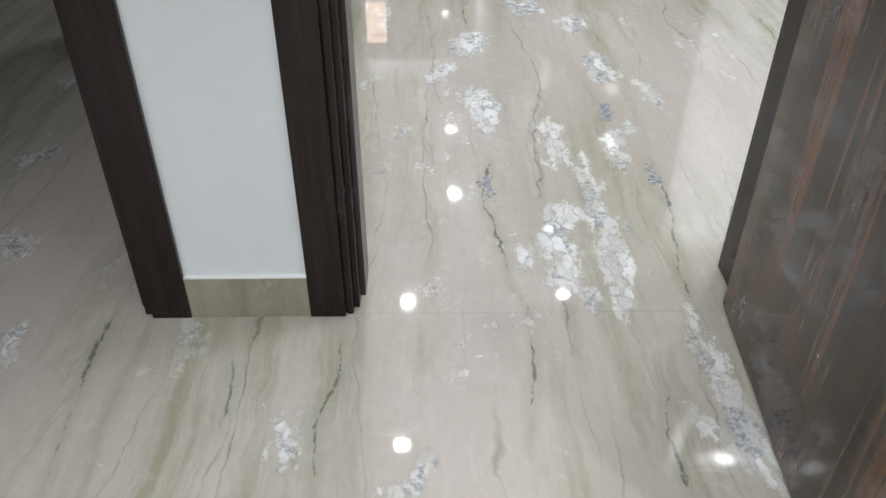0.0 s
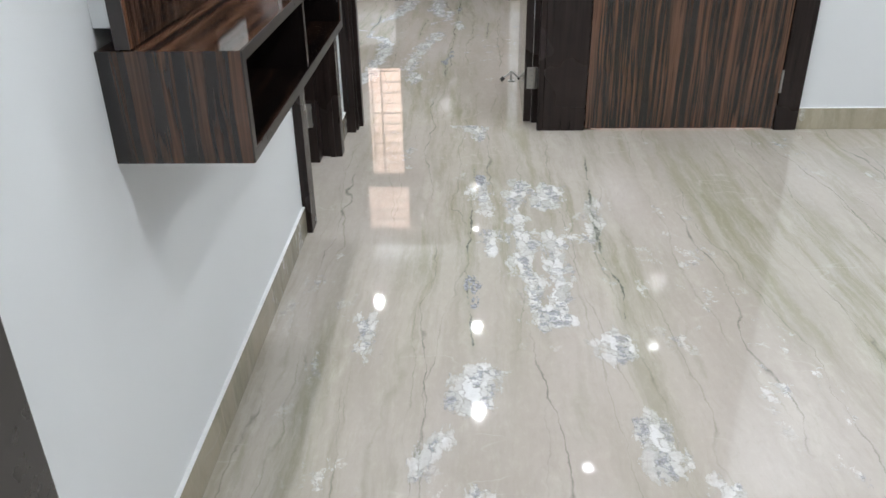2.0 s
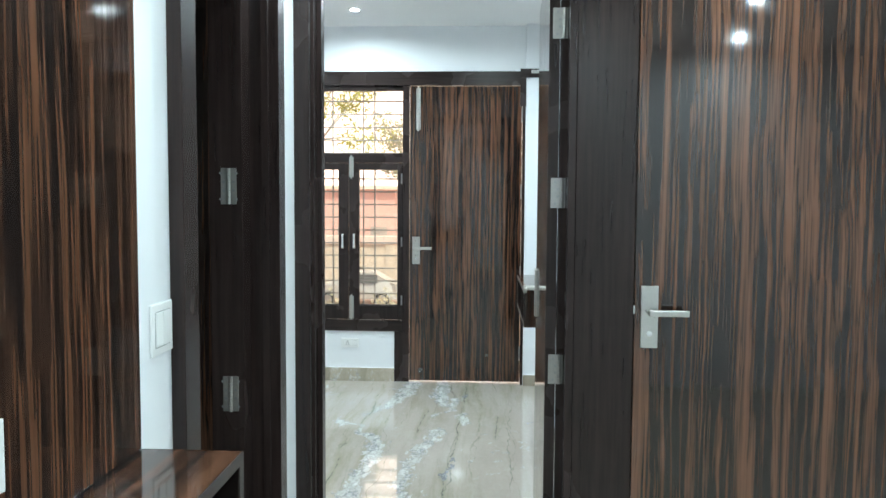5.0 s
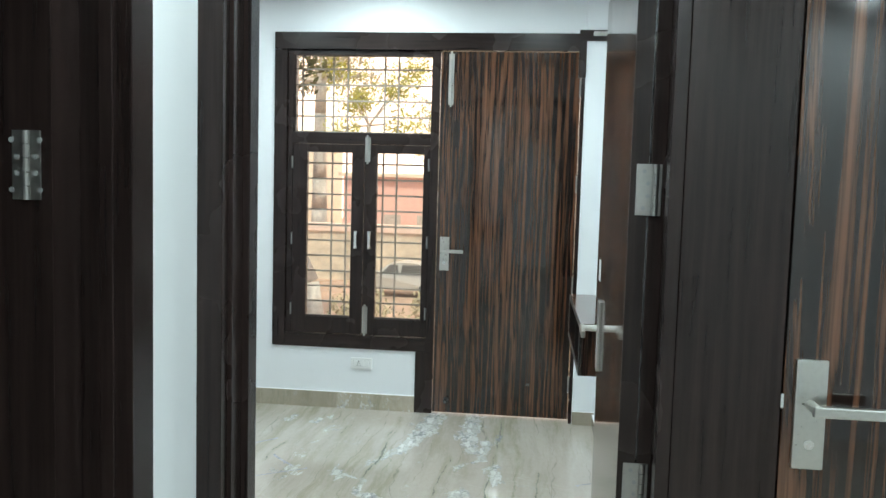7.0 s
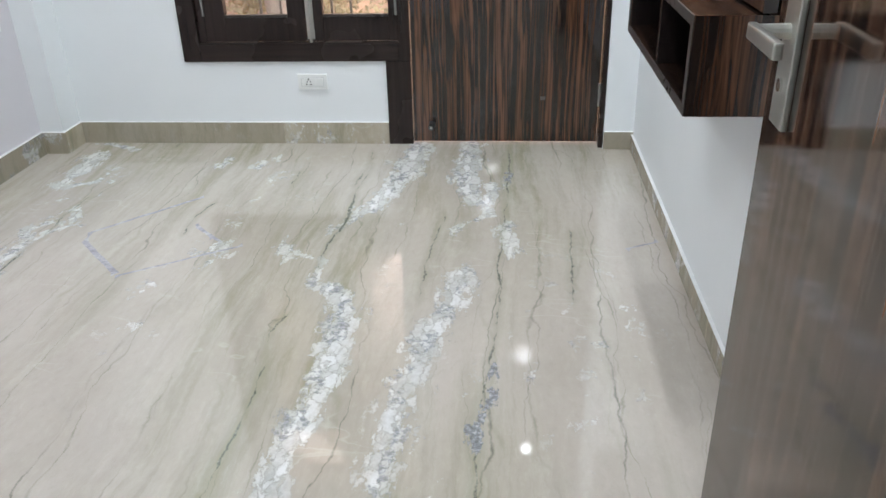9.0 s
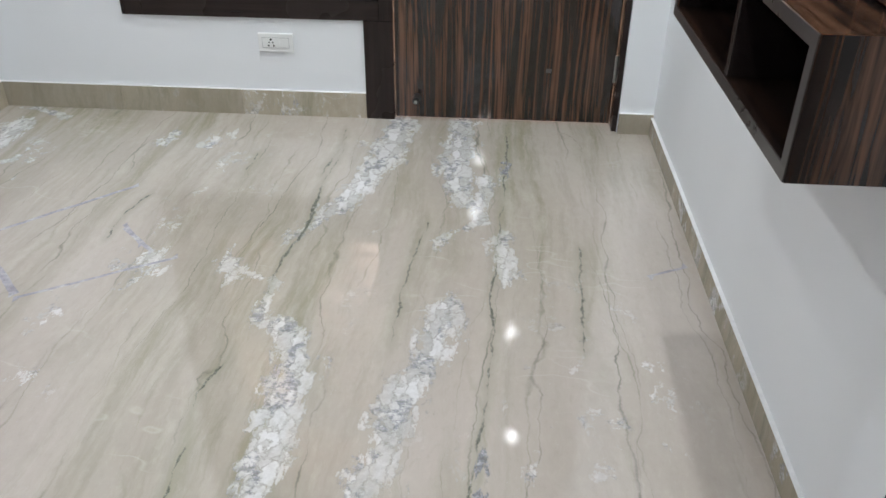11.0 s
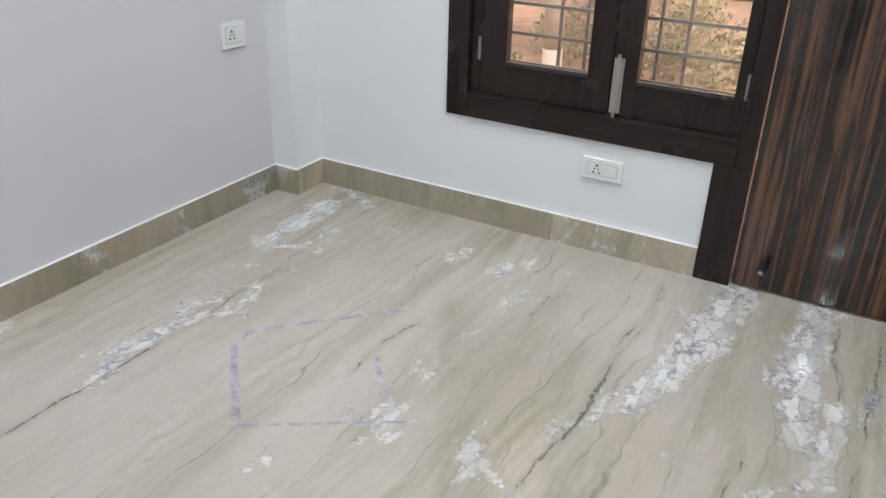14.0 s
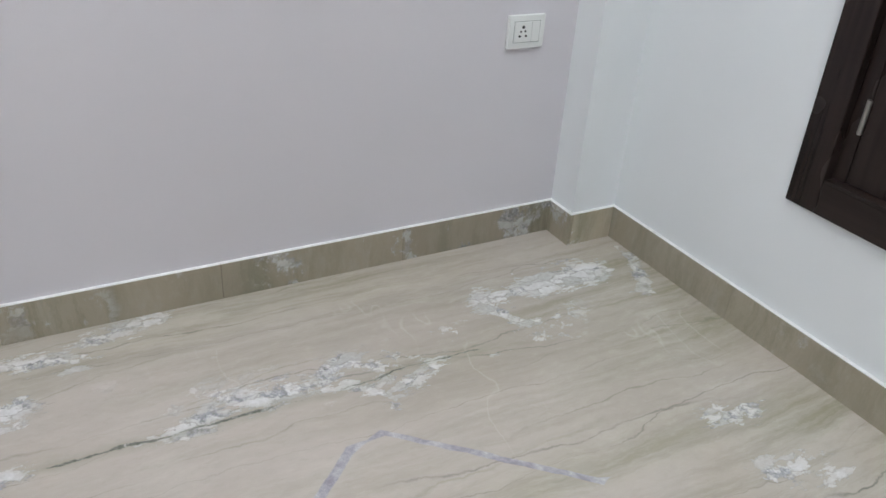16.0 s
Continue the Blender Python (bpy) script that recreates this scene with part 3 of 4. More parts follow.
# entrance wall: left opening, pier, entrance opening
wall("wall_front", [(-2.9, -1.43, FRONT0, FRONT1, 0, CEIL), (-1.43, -0.51, FRONT0, FRONT1, TOP - 0.02, CEIL), (-0.51, -0.215, FRONT0, FRONT1, 0, CEIL),
                    (-0.215, 0.72, FRONT0, FRONT1, TOP - 0.02, CEIL), (0.72, HALL_R, FRONT0, FRONT1, 0, CEIL)])
wall("wall_hall_left", [(XW - 0.12, XW, FRONT1, 3.76, 0, CEIL), (XW - 0.12, XW, 3.76, 4.522, TOP - 0.02, CEIL), (XW - 0.12, XW, 4.522, MID0, 0, CEIL)])
wall("wall_middle", [(-2.9, -0.42, MID0, MID1, 0, CEIL), (-0.42, 1.59, MID0, MID1, TOP - 0.02, CEIL), (0.50, 0.60, MID0 + 0.02, MID1, 0, TOP - 0.02), (1.59, HALL_R, MID0, MID1, 0, CEIL)])
wall("wall_hall_right", [(HALL_R, HALL_R + 0.12, FOYER_Y, MID1, 0, CEIL)])
wall("wall_foyer", [(-3.0, HALL_R, FOYER_Y - 0.12, FOYER_Y, 0, CEIL)])
wall("wall_side_room", [(-3.0, -2.9, FOYER_Y, MID1, 0, CEIL)])
wall("wall_back_left", [(LEFT3 - 0.12, LEFT3, MID1, BACK + 0.2, 0, CEIL)], LILAC, "smooth wall painted pale lilac")
wall("wall_back_right", [(XR3, XR3 + 0.12, MID1, BACK + 0.2, 0, CEIL)])
wall("wall_back", [(LEFT3, -1.34, BACK, BACK + 0.2, 0, CEIL), (-1.34, -0.45, BACK, BACK + 0.2, 0, 0.40), (-1.34, 0.47, BACK, BACK + 0.2, TOP - 0.04, CEIL), (0.457, XR3, RIGHT_BACK, BACK + 0.2, 0, CEIL)])
wall("wall_pilaster", [(LEFT3, -1.918, 7.842, BACK, 0, CEIL)], label="narrow white pilaster in the room's corner")
wall("ceiling", [(-3.0, HALL_R, FOYER_Y, BACK + 0.2, CEIL, CEIL + 0.12)], CEILING, "flat white ceiling with recessed lights")["category"] = "ceiling"


# hall ceiling is unseen; set low to narrow the bright wall above the doors
wall("ceiling_hall", [(XW, HALL_R, FRONT1, MID0, HALL_CEIL, CEIL - 0.002)], CEILING, "unseen flat white hall ceiling with recessed lights, set low to shape light")["category"] = "ceiling"


def skirting(x0, x1, y0, y1, high=0.098, step=0.47):
    """Marble skirting laid in pieces along the longer side."""
    along_x = x1 - x0 > y1 - y0
    a, b = (x0, x1) if along_x else (y0, y1)
    n = max(1, round((b - a) / step))
    for k in range(n):
        p, q = a + (b - a) * k / n + 0.0004, a + (b - a) * (k + 1) / n - 0.0004
        row = (p, q, y0, y1, 0, high) if along_x else (x0, x1, p, q, 0, high)
        base = tagged(boxes("baseboard", SKIRT, None, row, bevel=0.0012), "beige-brown polished marble skirting along the wall", "skirting", kind="structure")
        boxes("caulk_line", TRIM, base, (*row[:4], high - 0.0005, high + 0.0015), bevel=0.0, label="thin white caulk along the top").location.z = 0.0


S = 0.010
skirting(XW, XW + S, FRONT1 + 0.004, 3.735)
skirting(XW, XW + S, 4.531, MID0 - 0.035)
skirting(-0.481, -0.244, FRONT0 - S, FRONT0)
skirting(1.602, HALL_R, MID0 - S, MID0)
skirting(-1.918, -0.484, BACK - S, BACK)
skirting(0.457, XR3, RIGHT_BACK - S, RIGHT_BACK, 0.078)
skirting(LEFT3, LEFT3 + S, MID1, 7.842)
skirting(LEFT3 + S, -1.918 + S, 7.842 - S, 7.842)
skirting(-1.918, -1.918 + S, 7.842, BACK - S)
skirting(XR3 - S, XR3, MID1, RIGHT_BACK - S, 0.066)


def downlight(x, y, watts):
    top = HALL_CEIL if FRONT1 < y < MID0 else CEIL
    lamp = thing("downlight", x, y, top, "round white recessed ceiling light, switched on, some added as fill", "ceiling light", "recessed ceiling lights")
    bm = bmesh.new()
    rod(bm, (x, y, top - 0.004), (x, y, top), 0.046, 0.050, 28)
    part("trim_ring", bm, TRIM, lamp)
    bm = bmesh.new()
    rod(bm, (x, y, top - 0.0075), (x, y, top - 0.0045), 0.028, 0.028, 28)
    part("lens", bm, LENS, lamp, "glowing round lens")
    data = bpy.data.lights.new("downlight_beam", "AREA")
    data.shape, data.size, data.energy, data.color = "DISK", 0.07, watts, LAMP_COLOR
    data.spread = radians(110 if y < 1 else 165)
    new("downlight_beam", data).matrix_world = pose(x, y, top - 0.012)


for x, y, watts in DOWNLIGHTS:
    downlight(x, y, watts)


# ---- doors ----
def lever_handle(parent, x, y, z, way, side, label="satin steel lever handle on a long plate"):
    """Plate and lever on a leaf facing -y; way: +1 lever to +x."""
    bm = bmesh.new()
    block(bm, x - 0.0275, x + 0.0275, y - 0.009, y, z - 0.118, z + 0.082, bevel=0.002)
    plate = part("handle_plate", bm, STEEL, parent, label)
    bm = bmesh.new()
    rod(bm, (x, y - 0.005, z), (x, y - 0.05, z), 0.010, 0.009)
    block(bm, x - 0.010 * way, x + 0.115 * way, y - 0.058, y - 0.046, z - 0.010, z + 0.010, bevel=0.003)
    part("lever", bm, STEEL, plate)
    bm = bmesh.new()
    rod(bm, (x, y - 0.012, z - 0.072), (x, y - 0.008, z - 0.072), 0.009, 0.009)
    part("keyhole_cover", bm, CHROME, plate)


def leaf_door(parent, x0, x1, y, z1=2.15, thick=0.035):
    """A closed leaf with its face at y, looking towards -y."""
    return boxes("door_leaf", LAM_Z, parent, (x0, x1, y, y + thick, 0.008, z1), bevel=0.0015, label="glossy ebony laminate door leaf")


# entrance: frame, leaf swung open towards the foyer
d = thing("door_1", 0.25, FRONT0, 0, "open glossy ebony laminate entrance door in a dark frame", "door", kind="structure")
boxes("door_jamb", FRAME_Z, d, (-0.244, -0.174, FRONT0 - 0.012, FRONT0, 0, TOP), (-0.215, -0.159, FRONT0, FRONT1, 0, TOP - 0.02), (-0.159, -0.148, 1.511, FRONT1, 0, TOP - 0.02),
      (-0.172, -0.160, FRONT0 - 0.004, FRONT0, 0, TOP - 0.02), label="dark stained jamb with stepped rebates")
boxes("door_jamb", FRAME_Z, d, (0.66, 0.735, FRONT0 - 0.012, FRONT0, 0, TOP), (0.618, 0.72, FRONT0, FRONT1, 0, TOP - 0.02), label="dark stained jamb")
boxes("door_head", FRAME_X, d, (-0.172, 0.66, FRONT0 - 0.012, FRONT0, 2.18, TOP), (-0.148, 0.618, FRONT0, FRONT1, 2.17, TOP - 0.02))
boxes("door_casing", EDGE, d, (-0.148, -0.138, 1.549, FRONT1 + 0.003, 0, TOP - 0.02), label="grey-brown satin casing strip")
bm = bmesh.new()
for z0, z1 in ((0.94, 0.968), (0.990, 1.004), (1.040, 1.068)):
    block(bm, -0.148, -0.1465, 1.515, 1.540, z0, z1, bevel=0.0005)
block(bm, -0.148, -0.1465, 1.515, 1.520, 0.94, 1.068, bevel=0.0005)
block(bm, -0.148, -0.1465, 1.535, 1.540, 0.94, 1.068, bevel=0.0005)
strike = part("strike_plate", bm, STEEL, d, "worn steel strike plate")
bm = bmesh.new()
for z in (0.953, 1.054):
    rod(bm, (-0.1468, 1.5275, z), (-0.1458, 1.5275, z), 0.004, 0.0035, 12)
part("screw", bm, CHROME, strike)
leaf = boxes("door_leaf", DUSTY, d, (0.0, 0.78, 0.0, 0.035, 0.008, 2.15), label="glossy ebony laminate leaf with dusty smears")
leaf.matrix_world = pose(0.588, 1.505, 0, 0, 0, -94)

# side room door off the foyer: frame alone
d = thing("door_2", -1.0, FRONT0, 0, "open doorway with a dark stained wooden frame", "door", kind="structure")
boxes("door_jamb", FRAME_Z, d, (-0.558, -0.481, FRONT0 - 0.012, FRONT0, 0, TOP), (-0.575, -0.51, FRONT0, FRONT1, 0, TOP - 0.02), (-0.590, -0.575, 1.522, 1.587, 0, TOP - 0.02))
boxes("door_jamb", FRAME_Z, d, (-1.455, -1.38, FRONT0 - 0.012, FRONT0, 0, TOP), (-1.43, -1.36, FRONT0, FRONT1, 0, TOP - 0.02))
boxes("door_head", FRAME_X, d, (-1.38, -0.558, FRONT0 - 0.012, FRONT0, 2.18, TOP), (-1.36, -0.575, FRONT0, FRONT1, 2.17, TOP - 0.02))


def butt_hinge(parent, x, y, z, inner=0.030, outer=0.030):
    """A steel hinge opened flat, its plates looking towards -y, with the knuckle along z."""
    bm = bmesh.new()
    for k in range(5):
        rod(bm, (x, y - 0.004, z - 0.05 + 0.0202 * k), (x, y - 0.004, z - 0.0312 + 0.0202 * k), 0.006)
    block(bm, x + 0.001, x + outer, y - 0.0025, y, z - 0.05, z + 0.05, bevel=0.0008)
    block(bm, x - inner, x - 0.001, y - 0.0025, y, z - 0.05, z + 0.05, bevel=0.0008)
    hinge = part("hinge", bm, HINGE, parent, "satin steel butt hinge")
    bm = bmesh.new()
    for side in (-1, 1) if min(inner, outer) > 0.02 else ((-1,) if inner > outer else (1,)):
        for k in (-0.036, -0.012, 0.012, 0.036):
            cx = x + side * (0.014 + 0.008 * (abs(k) > 0.02))
            rod(bm, (cx, y - 0.0038, z + k), (cx, y - 0.0024, z + k), 0.0042, 0.0036, 10)
    part("screw", bm, GROOVE, hinge)


# door in the hall's left wall, swung open into the side room
d = thing("door_3", XW, 4.1, 0, "open door in a dark stained frame in the hall's wall", "door", kind="structure")
boxes("door_jamb", FRAME_Z, d, (XW, -0.421, 3.735, 3.815, 0, TOP), (XW - 0.13, XW, 3.76, 3.83, 0, TOP - 0.02))
boxes("door_jamb", FRAME_Z, d, (XW, -0.420, 4.462, 4.530, 0, TOP), (XW - 0.115, XW, 4.467, 4.525, 0, TOP - 0.02), (-0.470, -0.448, 4.455, 4.467, 0, TOP - 0.02), (-0.598, -0.505, 4.392, 4.4660, 0, TOP - 0.021))
boxes("door_head", FRAME_Z, d, (XW, -0.424, 3.815, 4.462, 2.18, TOP), (XW - 0.115, XW, 3.83, 4.467, 2.17, TOP - 0.02))
boxes("door_leaf", LAM_Z, d, (-0.600, -1.34, 4.500, 4.533, 0.008, 2.15))
for z in (0.205, 0.80, 1.382, 1.95):
    butt_hinge(d, -0.543, 4.3915, z, 0.022, 0.022)

# doorway to the back room, leaf swung open inside
d = thing("door_4", 0.03, MID0, 0, "open glossy laminate door between hall and room", "door", kind="structure")
boxes("door_jamb", FRAME_Z, d, (XW, -0.400, MID0 - 0.034, MID0, 0, TOP), (-0.42, -0.392, MID0, MID1, 0, TOP - 0.02), (-0.392, -0.377, 4.852, 4.900, 0, TOP - 0.02), label="dark stained jamb with stepped rebate")
boxes("door_jamb", FRAME_Z, d, (0.430, 0.455, MID0 - 0.018, MID0 + 0.02, 0, TOP), (0.440, 0.50, MID0 + 0.02, MID1, 0, TOP - 0.02), (0.412, 0.440, MID1 - 0.024, MID1, 0, TOP - 0.02))
boxes("door_head", FRAME_X, d, (-0.400, 0.430, MID0 - 0.018, MID0, 2.18, TOP), (-0.392, 0.44, MID0, MID1, 2.17, TOP - 0.02))
leaf = boxes("door_leaf", LAM_Z, d, (0.0, 0.035, 0.0, 0.80, 0.008, 2.15), label="glossy ebony laminate leaf, swung wide open")
bm = bmesh.new()
block(bm, -0.009, 0.0, 0.690, 0.745, 0.852, 1.052, bevel=0.002)
plate_part = part("handle_plate", bm, STEEL, leaf, "satin steel lever handle on a long plate")
bm = bmesh.new()
rod(bm, (-0.005, 0.718, 0.972), (-0.05, 0.718, 0.972), 0.010, 0.009)
block(bm, -0.058, -0.046, 0.728, 0.605, 0.962, 0.982, bevel=0.003)
part("lever", bm, STEEL, plate_part)
bm = bmesh.new()
rod(bm, (-0.012, 0.718, 0.905), (-0.008, 0.718, 0.905), 0.009, 0.009)
part("keyhole_cover", bm, CHROME, plate_part)
boxes("edge_strip", FRAME_Z, leaf, (0.0002, 0.0348, -0.0010, -0.0001, 0.008, 2.15), bevel=0.0, label="dark stained leaf edge")
leaf.matrix_world = pose(0.374, MID1 - 0.022, 0, 0, 0, -1.5)
for z in (0.215, 0.777, 1.372, 1.93):
    butt_hinge(d, 0.422, MID1 - 0.0245, z, 0.037, 0.012)

# closed door beside it
d = thing("door_5", 1.08, MID0, 0, "closed glossy ebony laminate door in a dark frame", "door", kind="structure")
boxes("door_jamb", FRAME_Z, d, (0.456, 0.645, MID0 - 0.018, MID0 + 0.02, 0, TOP), (0.60, 0.645, MID0 + 0.02, MID1, 0, TOP - 0.02), label="wide dark stained board between two doors")
boxes("door_jamb", FRAME_Z, d, (1.502, 1.601, MID0 - 0.022, MID0 - 0.002, 0, TOP), (1.502, 1.585, MID0 - 0.002, MID1, 0, TOP - 0.02))
boxes("door_head", FRAME_X, d, (0.645, 1.502, MID0 - 0.018, MID0, 2.18, TOP), (0.645, 1.502, MID0, MID1, 2.17, TOP - 0.02))
leaf = leaf_door(d, 0.650, 1.498, MID0 - 0.014)
lever_handle(leaf, 0.696, MID0 - 0.014, 0.994, 1, 0)
bm = bmesh.new()
block(bm, 0.6445, 0.6505, MID0 - 0.0195, MID0 - 0.014, 0.985, 1.012, bevel=0.001)
part("latch", bm, CHROME, leaf, "small chrome latch")
for z in (0.224, 0.801, 1.379, 1.93):
    bm = bmesh.new()
    rod(bm, (1.500, MID0 - 0.020, z - 0.05), (1.500, MID0 - 0.020, z + 0.05), 0.0055)
    part("hinge", bm, HINGE, d, "satin steel hinge knuckle")

# window and balcony door in one dark frame
d = thing("door_6", 0.03, BACK, 0, "closed glossy ebony laminate balcony door in a dark frame", "door", kind="structure")
FY = BACK - 0.012
boxes("door_jamb", FRAME_Z, d, (-0.483, -0.376, FY, BACK + 0.09, 0, 0.371), (-0.425, -0.376, FY + 0.004, BACK + 0.09, 0.371, 2.155), label="dark stained post between window and door")
boxes("door_jamb", FRAME_Z, d, (0.437, 0.456, RIGHT_BACK + 0.012, BACK + 0.09, 0, 2.155))
boxes("door_head", FRAME_X, d, (-1.372, 0.456, FY, BACK + 0.09, 2.158, TOP), label="dark stained head over window and door")
leaf = leaf_door(d, -0.372, 0.433, BACK + 0.005, 2.152)
lever_handle(leaf, -0.325, BACK + 0.005, 0.987, 1, 0)
bm = bmesh.new()
rod(bm, (-0.291, BACK + 0.004, 0.088), (-0.291, BACK - 0.045, 0.088), 0.0145, 0.0135, 16)
rod(bm, (-0.291, BACK - 0.045, 0.088), (-0.291, BACK - 0.052, 0.088), 0.0135, 0.009, 16)
stop = part("door_stop", bm, BLACK, leaf, "small black rubber door stop")
bm = bmesh.new()
rod(bm, (-0.291, BACK - 0.0525, 0.088), (-0.291, BACK - 0.0535, 0.088), 0.006, 0.006, 14)
part("screw", bm, STEEL, stop)


boxes("corner_trim", FRAME_X, d, (0.416, XR3 - 0.001, RIGHT_BACK - 0.012, RIGHT_BACK - 0.001, 2.205, 2.266), label="dark board wrapping the frame's upper corner")
boxes("corner_trim", FRAME_Z, d, (0.416, 0.458, RIGHT_BACK - 0.011, RIGHT_BACK - 0.001, 2.0, 2.204))
boxes("corner_bolt", STEEL, d, (0.492, 0.572, RIGHT_BACK - 0.024, RIGHT_BACK - 0.0125, 2.232, 2.256), bevel=0.003, label="steel bolt end on the corner board")
boxes("scuff_plate", EDGE, leaf, (0.184, 0.204, BACK + 0.0035, BACK + 0.005, 0.196, 0.212), bevel=0.001, label="small worn metal plate")


def tower_bolt(parent, x, y, z0, z1):
    """An aluminium tower bolt on a face that looks towards -y."""
    bm = bmesh.new()
    block(bm, x - 0.016, x + 0.016, y - 0.004, y, z0, z1, bevel=0.001)
    block(bm, x - 0.011, x + 0.011, y - 0.012, y - 0.004, z0 + 0.01, z1 - 0.01, bevel=0.003)
    rod(bm, (x, y - 0.010, z0 - 0.012), (x, y - 0.010, z1 + 0.012), 0.006)
    rod(bm, (x, y - 0.010, z0 * 0.6 + z1 * 0.4), (x + 0.012, y - 0.03, z0 * 0.6 + z1 * 0.4), 0.004)
    part("tower_bolt", bm, STEEL, parent, "aluminium tower bolt")


tower_bolt(leaf, -0.312, BACK + 0.005, 1.845, 2.14)
for z in (0.22, 0.81, 1.40, 1.95):
    bm = bmesh.new()
    rod(bm, (0.434, BACK - 0.001, z - 0.05), (0.434, BACK - 0.001, z + 0.05), 0.0055)
    part("hinge", bm, HINGE, d, "satin steel hinge knuckle")

w = thing("window_1", -0.95, BACK, 0.37, "dark wood window with two sashes, fanlight and grille", "window", kind="structure")
boxes("window_frame", FRAME_Z, w, (-1.372, -1.295, FY, BACK + 0.09, 0.372, 2.155), (-1.295, -1.262, BACK + 0.010, BACK + 0.09, 0.448, 2.155), bevel=0.003)
boxes("window_sill", FRAME_X, w, (-1.295, -0.425, FY, BACK + 0.09, 0.372, 0.446), bevel=0.003)
boxes("sill_lip", FRAME_X, w, (-1.290, -0.428, FY - 0.004, BACK + 0.02, 0.4465, 0.454), bevel=0.002, label="thin worn lip along the sill")
boxes("transom", FRAME_X, w, (-1.262, -0.425, BACK + 0.004, BACK + 0.09, 1.605, 1.672), bevel=0.003)
boxes("fanlight_frame", FRAME_X, w, (-1.262, -0.425, BACK + 0.012, BACK + 0.06, 2.124, 2.157), bevel=0.003)
boxes("fanlight_bead", FRAME_Z, w, (-1.262, -1.246, BACK + 0.012, BACK + 0.06, 1.673, 2.123), bevel=0.002)
boxes("fanlight_bead", FRAME_Z, w, (-0.425, -0.409, BACK + 0.092, BACK + 0.10, 1.673, 2.123), bevel=0.002)
boxes("window_pane", GLASS, w, (-1.250, -0.426, BACK + 0.034, BACK + 0.038, 1.670, 2.126), bevel=0.0).visible_shadow = False


def sash(x0, x1, g0, g1, hinge_x, pull_x):
    """A glazed sash with stiles, rails, hinges and a bow handle."""
    s = boxes("sash", FRAME_Z, w, (x0, g0, BACK + 0.008, BACK + 0.048, 0.456, 1.602), (g1, x1, BACK + 0.008, BACK + 0.048, 0.456, 1.602),
              (g0, g1, BACK + 0.008, BACK + 0.048, 0.456, 0.556), (g0, g1, BACK + 0.008, BACK + 0.048, 1.553, 1.602), bevel=0.003)
    boxes("window_pane", GLASS, s, (g0 - 0.004, g1 + 0.004, BACK + 0.030, BACK + 0.034, 0.552, 1.557), bevel=0.0).visible_shadow = False
    boxes("glazing_bead", EDGE, s, (g0, g1, BACK + 0.004, BACK + 0.026, 0.556, 0.568), bevel=0.003)
    bm = bmesh.new()
    block(bm, pull_x - 0.011, pull_x + 0.011, BACK - 0.022, BACK + 0.008, 1.070, 1.088, bevel=0.003)
    block(bm, pull_x - 0.011, pull_x + 0.011, BACK - 0.022, BACK + 0.008, 0.980, 0.998, bevel=0.003)
    block(bm, pull_x - 0.009, pull_x + 0.009, BACK - 0.028, BACK - 0.018, 0.985, 1.083, bevel=0.003)
    part("pull_handle", bm, CHROME, s, "chrome bow handle")
    for z in (0.60, 1.03, 1.49):
        bm = bmesh.new()
        rod(bm, (hinge_x, BACK + 0.003, z - 0.036), (hinge_x, BACK + 0.003, z + 0.036), 0.0055)
        part("hinge", bm, HINGE, s, "satin steel hinge knuckle")


sash(-1.260, -0.823, -1.171, -0.897, -1.262, -0.862)
sash(-0.819, -0.427, -0.744, -0.464, -0.432, -0.778)
tower_bolt(w, -0.800, BACK + 0.004, 1.50, 1.645)
tower_bolt(w, -0.800, BACK + 0.006, 0.465, 0.630)

grille = thing("window_grille", -0.9, BACK + 0.16, 0.41, "painted square-bar iron grille outside the window", "grille", kind="structure")
for k in range(20):
    z = 0.44 + 0.0955 * k
    boxes("bar", IRON, grille, (-1.33, -0.40, BACK + 0.150, BACK + 0.160, z - 0.005, z + 0.005), bevel=0.0)
for x in (-1.25, -1.055, -0.965, -0.735, -0.650, -0.430):
    boxes("bar", IRON, grille, (x - 0.005, x + 0.005, BACK + 0.1605, BACK + 0.170, 0.40, 2.23), bevel=0.0)


# ---- shelf units ----
def display_panel(wall_x, front, y0, y1, z0, z1=2.16):
    """A laminate board held off the wall by a white backing."""
    p = thing("wall_panel", (wall_x + front) / 2, (y0 + y1) / 2, z0, "glossy ebony laminate panel fixed to the wall above a shelf", "wall panel", "laminate wall panels")
    sign = 1 if front > wall_x else -1
    t = 0.024
    boxes("board", LAM_Z, p, (front, front - t * sign, y0 + 0.0015, y1 - 0.0015, z0, z1), bevel=0.001)
    boxes("edge_strip", EDGE, p, (front - 0.001 * sign, front - t * sign, y0, y0 + 0.0014, z0, z1), bevel=0.0)
    boxes("edge_strip", EDGE, p, (front - 0.001 * sign, front - t * sign, y1 - 0.0014, y1, z0, z1), bevel=0.0)
    boxes("backing", WALL, p, (wall_x, front - t * sign, y0 + 0.012, y1 - 0.012, z0 + 0.03, z1), bevel=0.0, label="white painted backing behind the board")


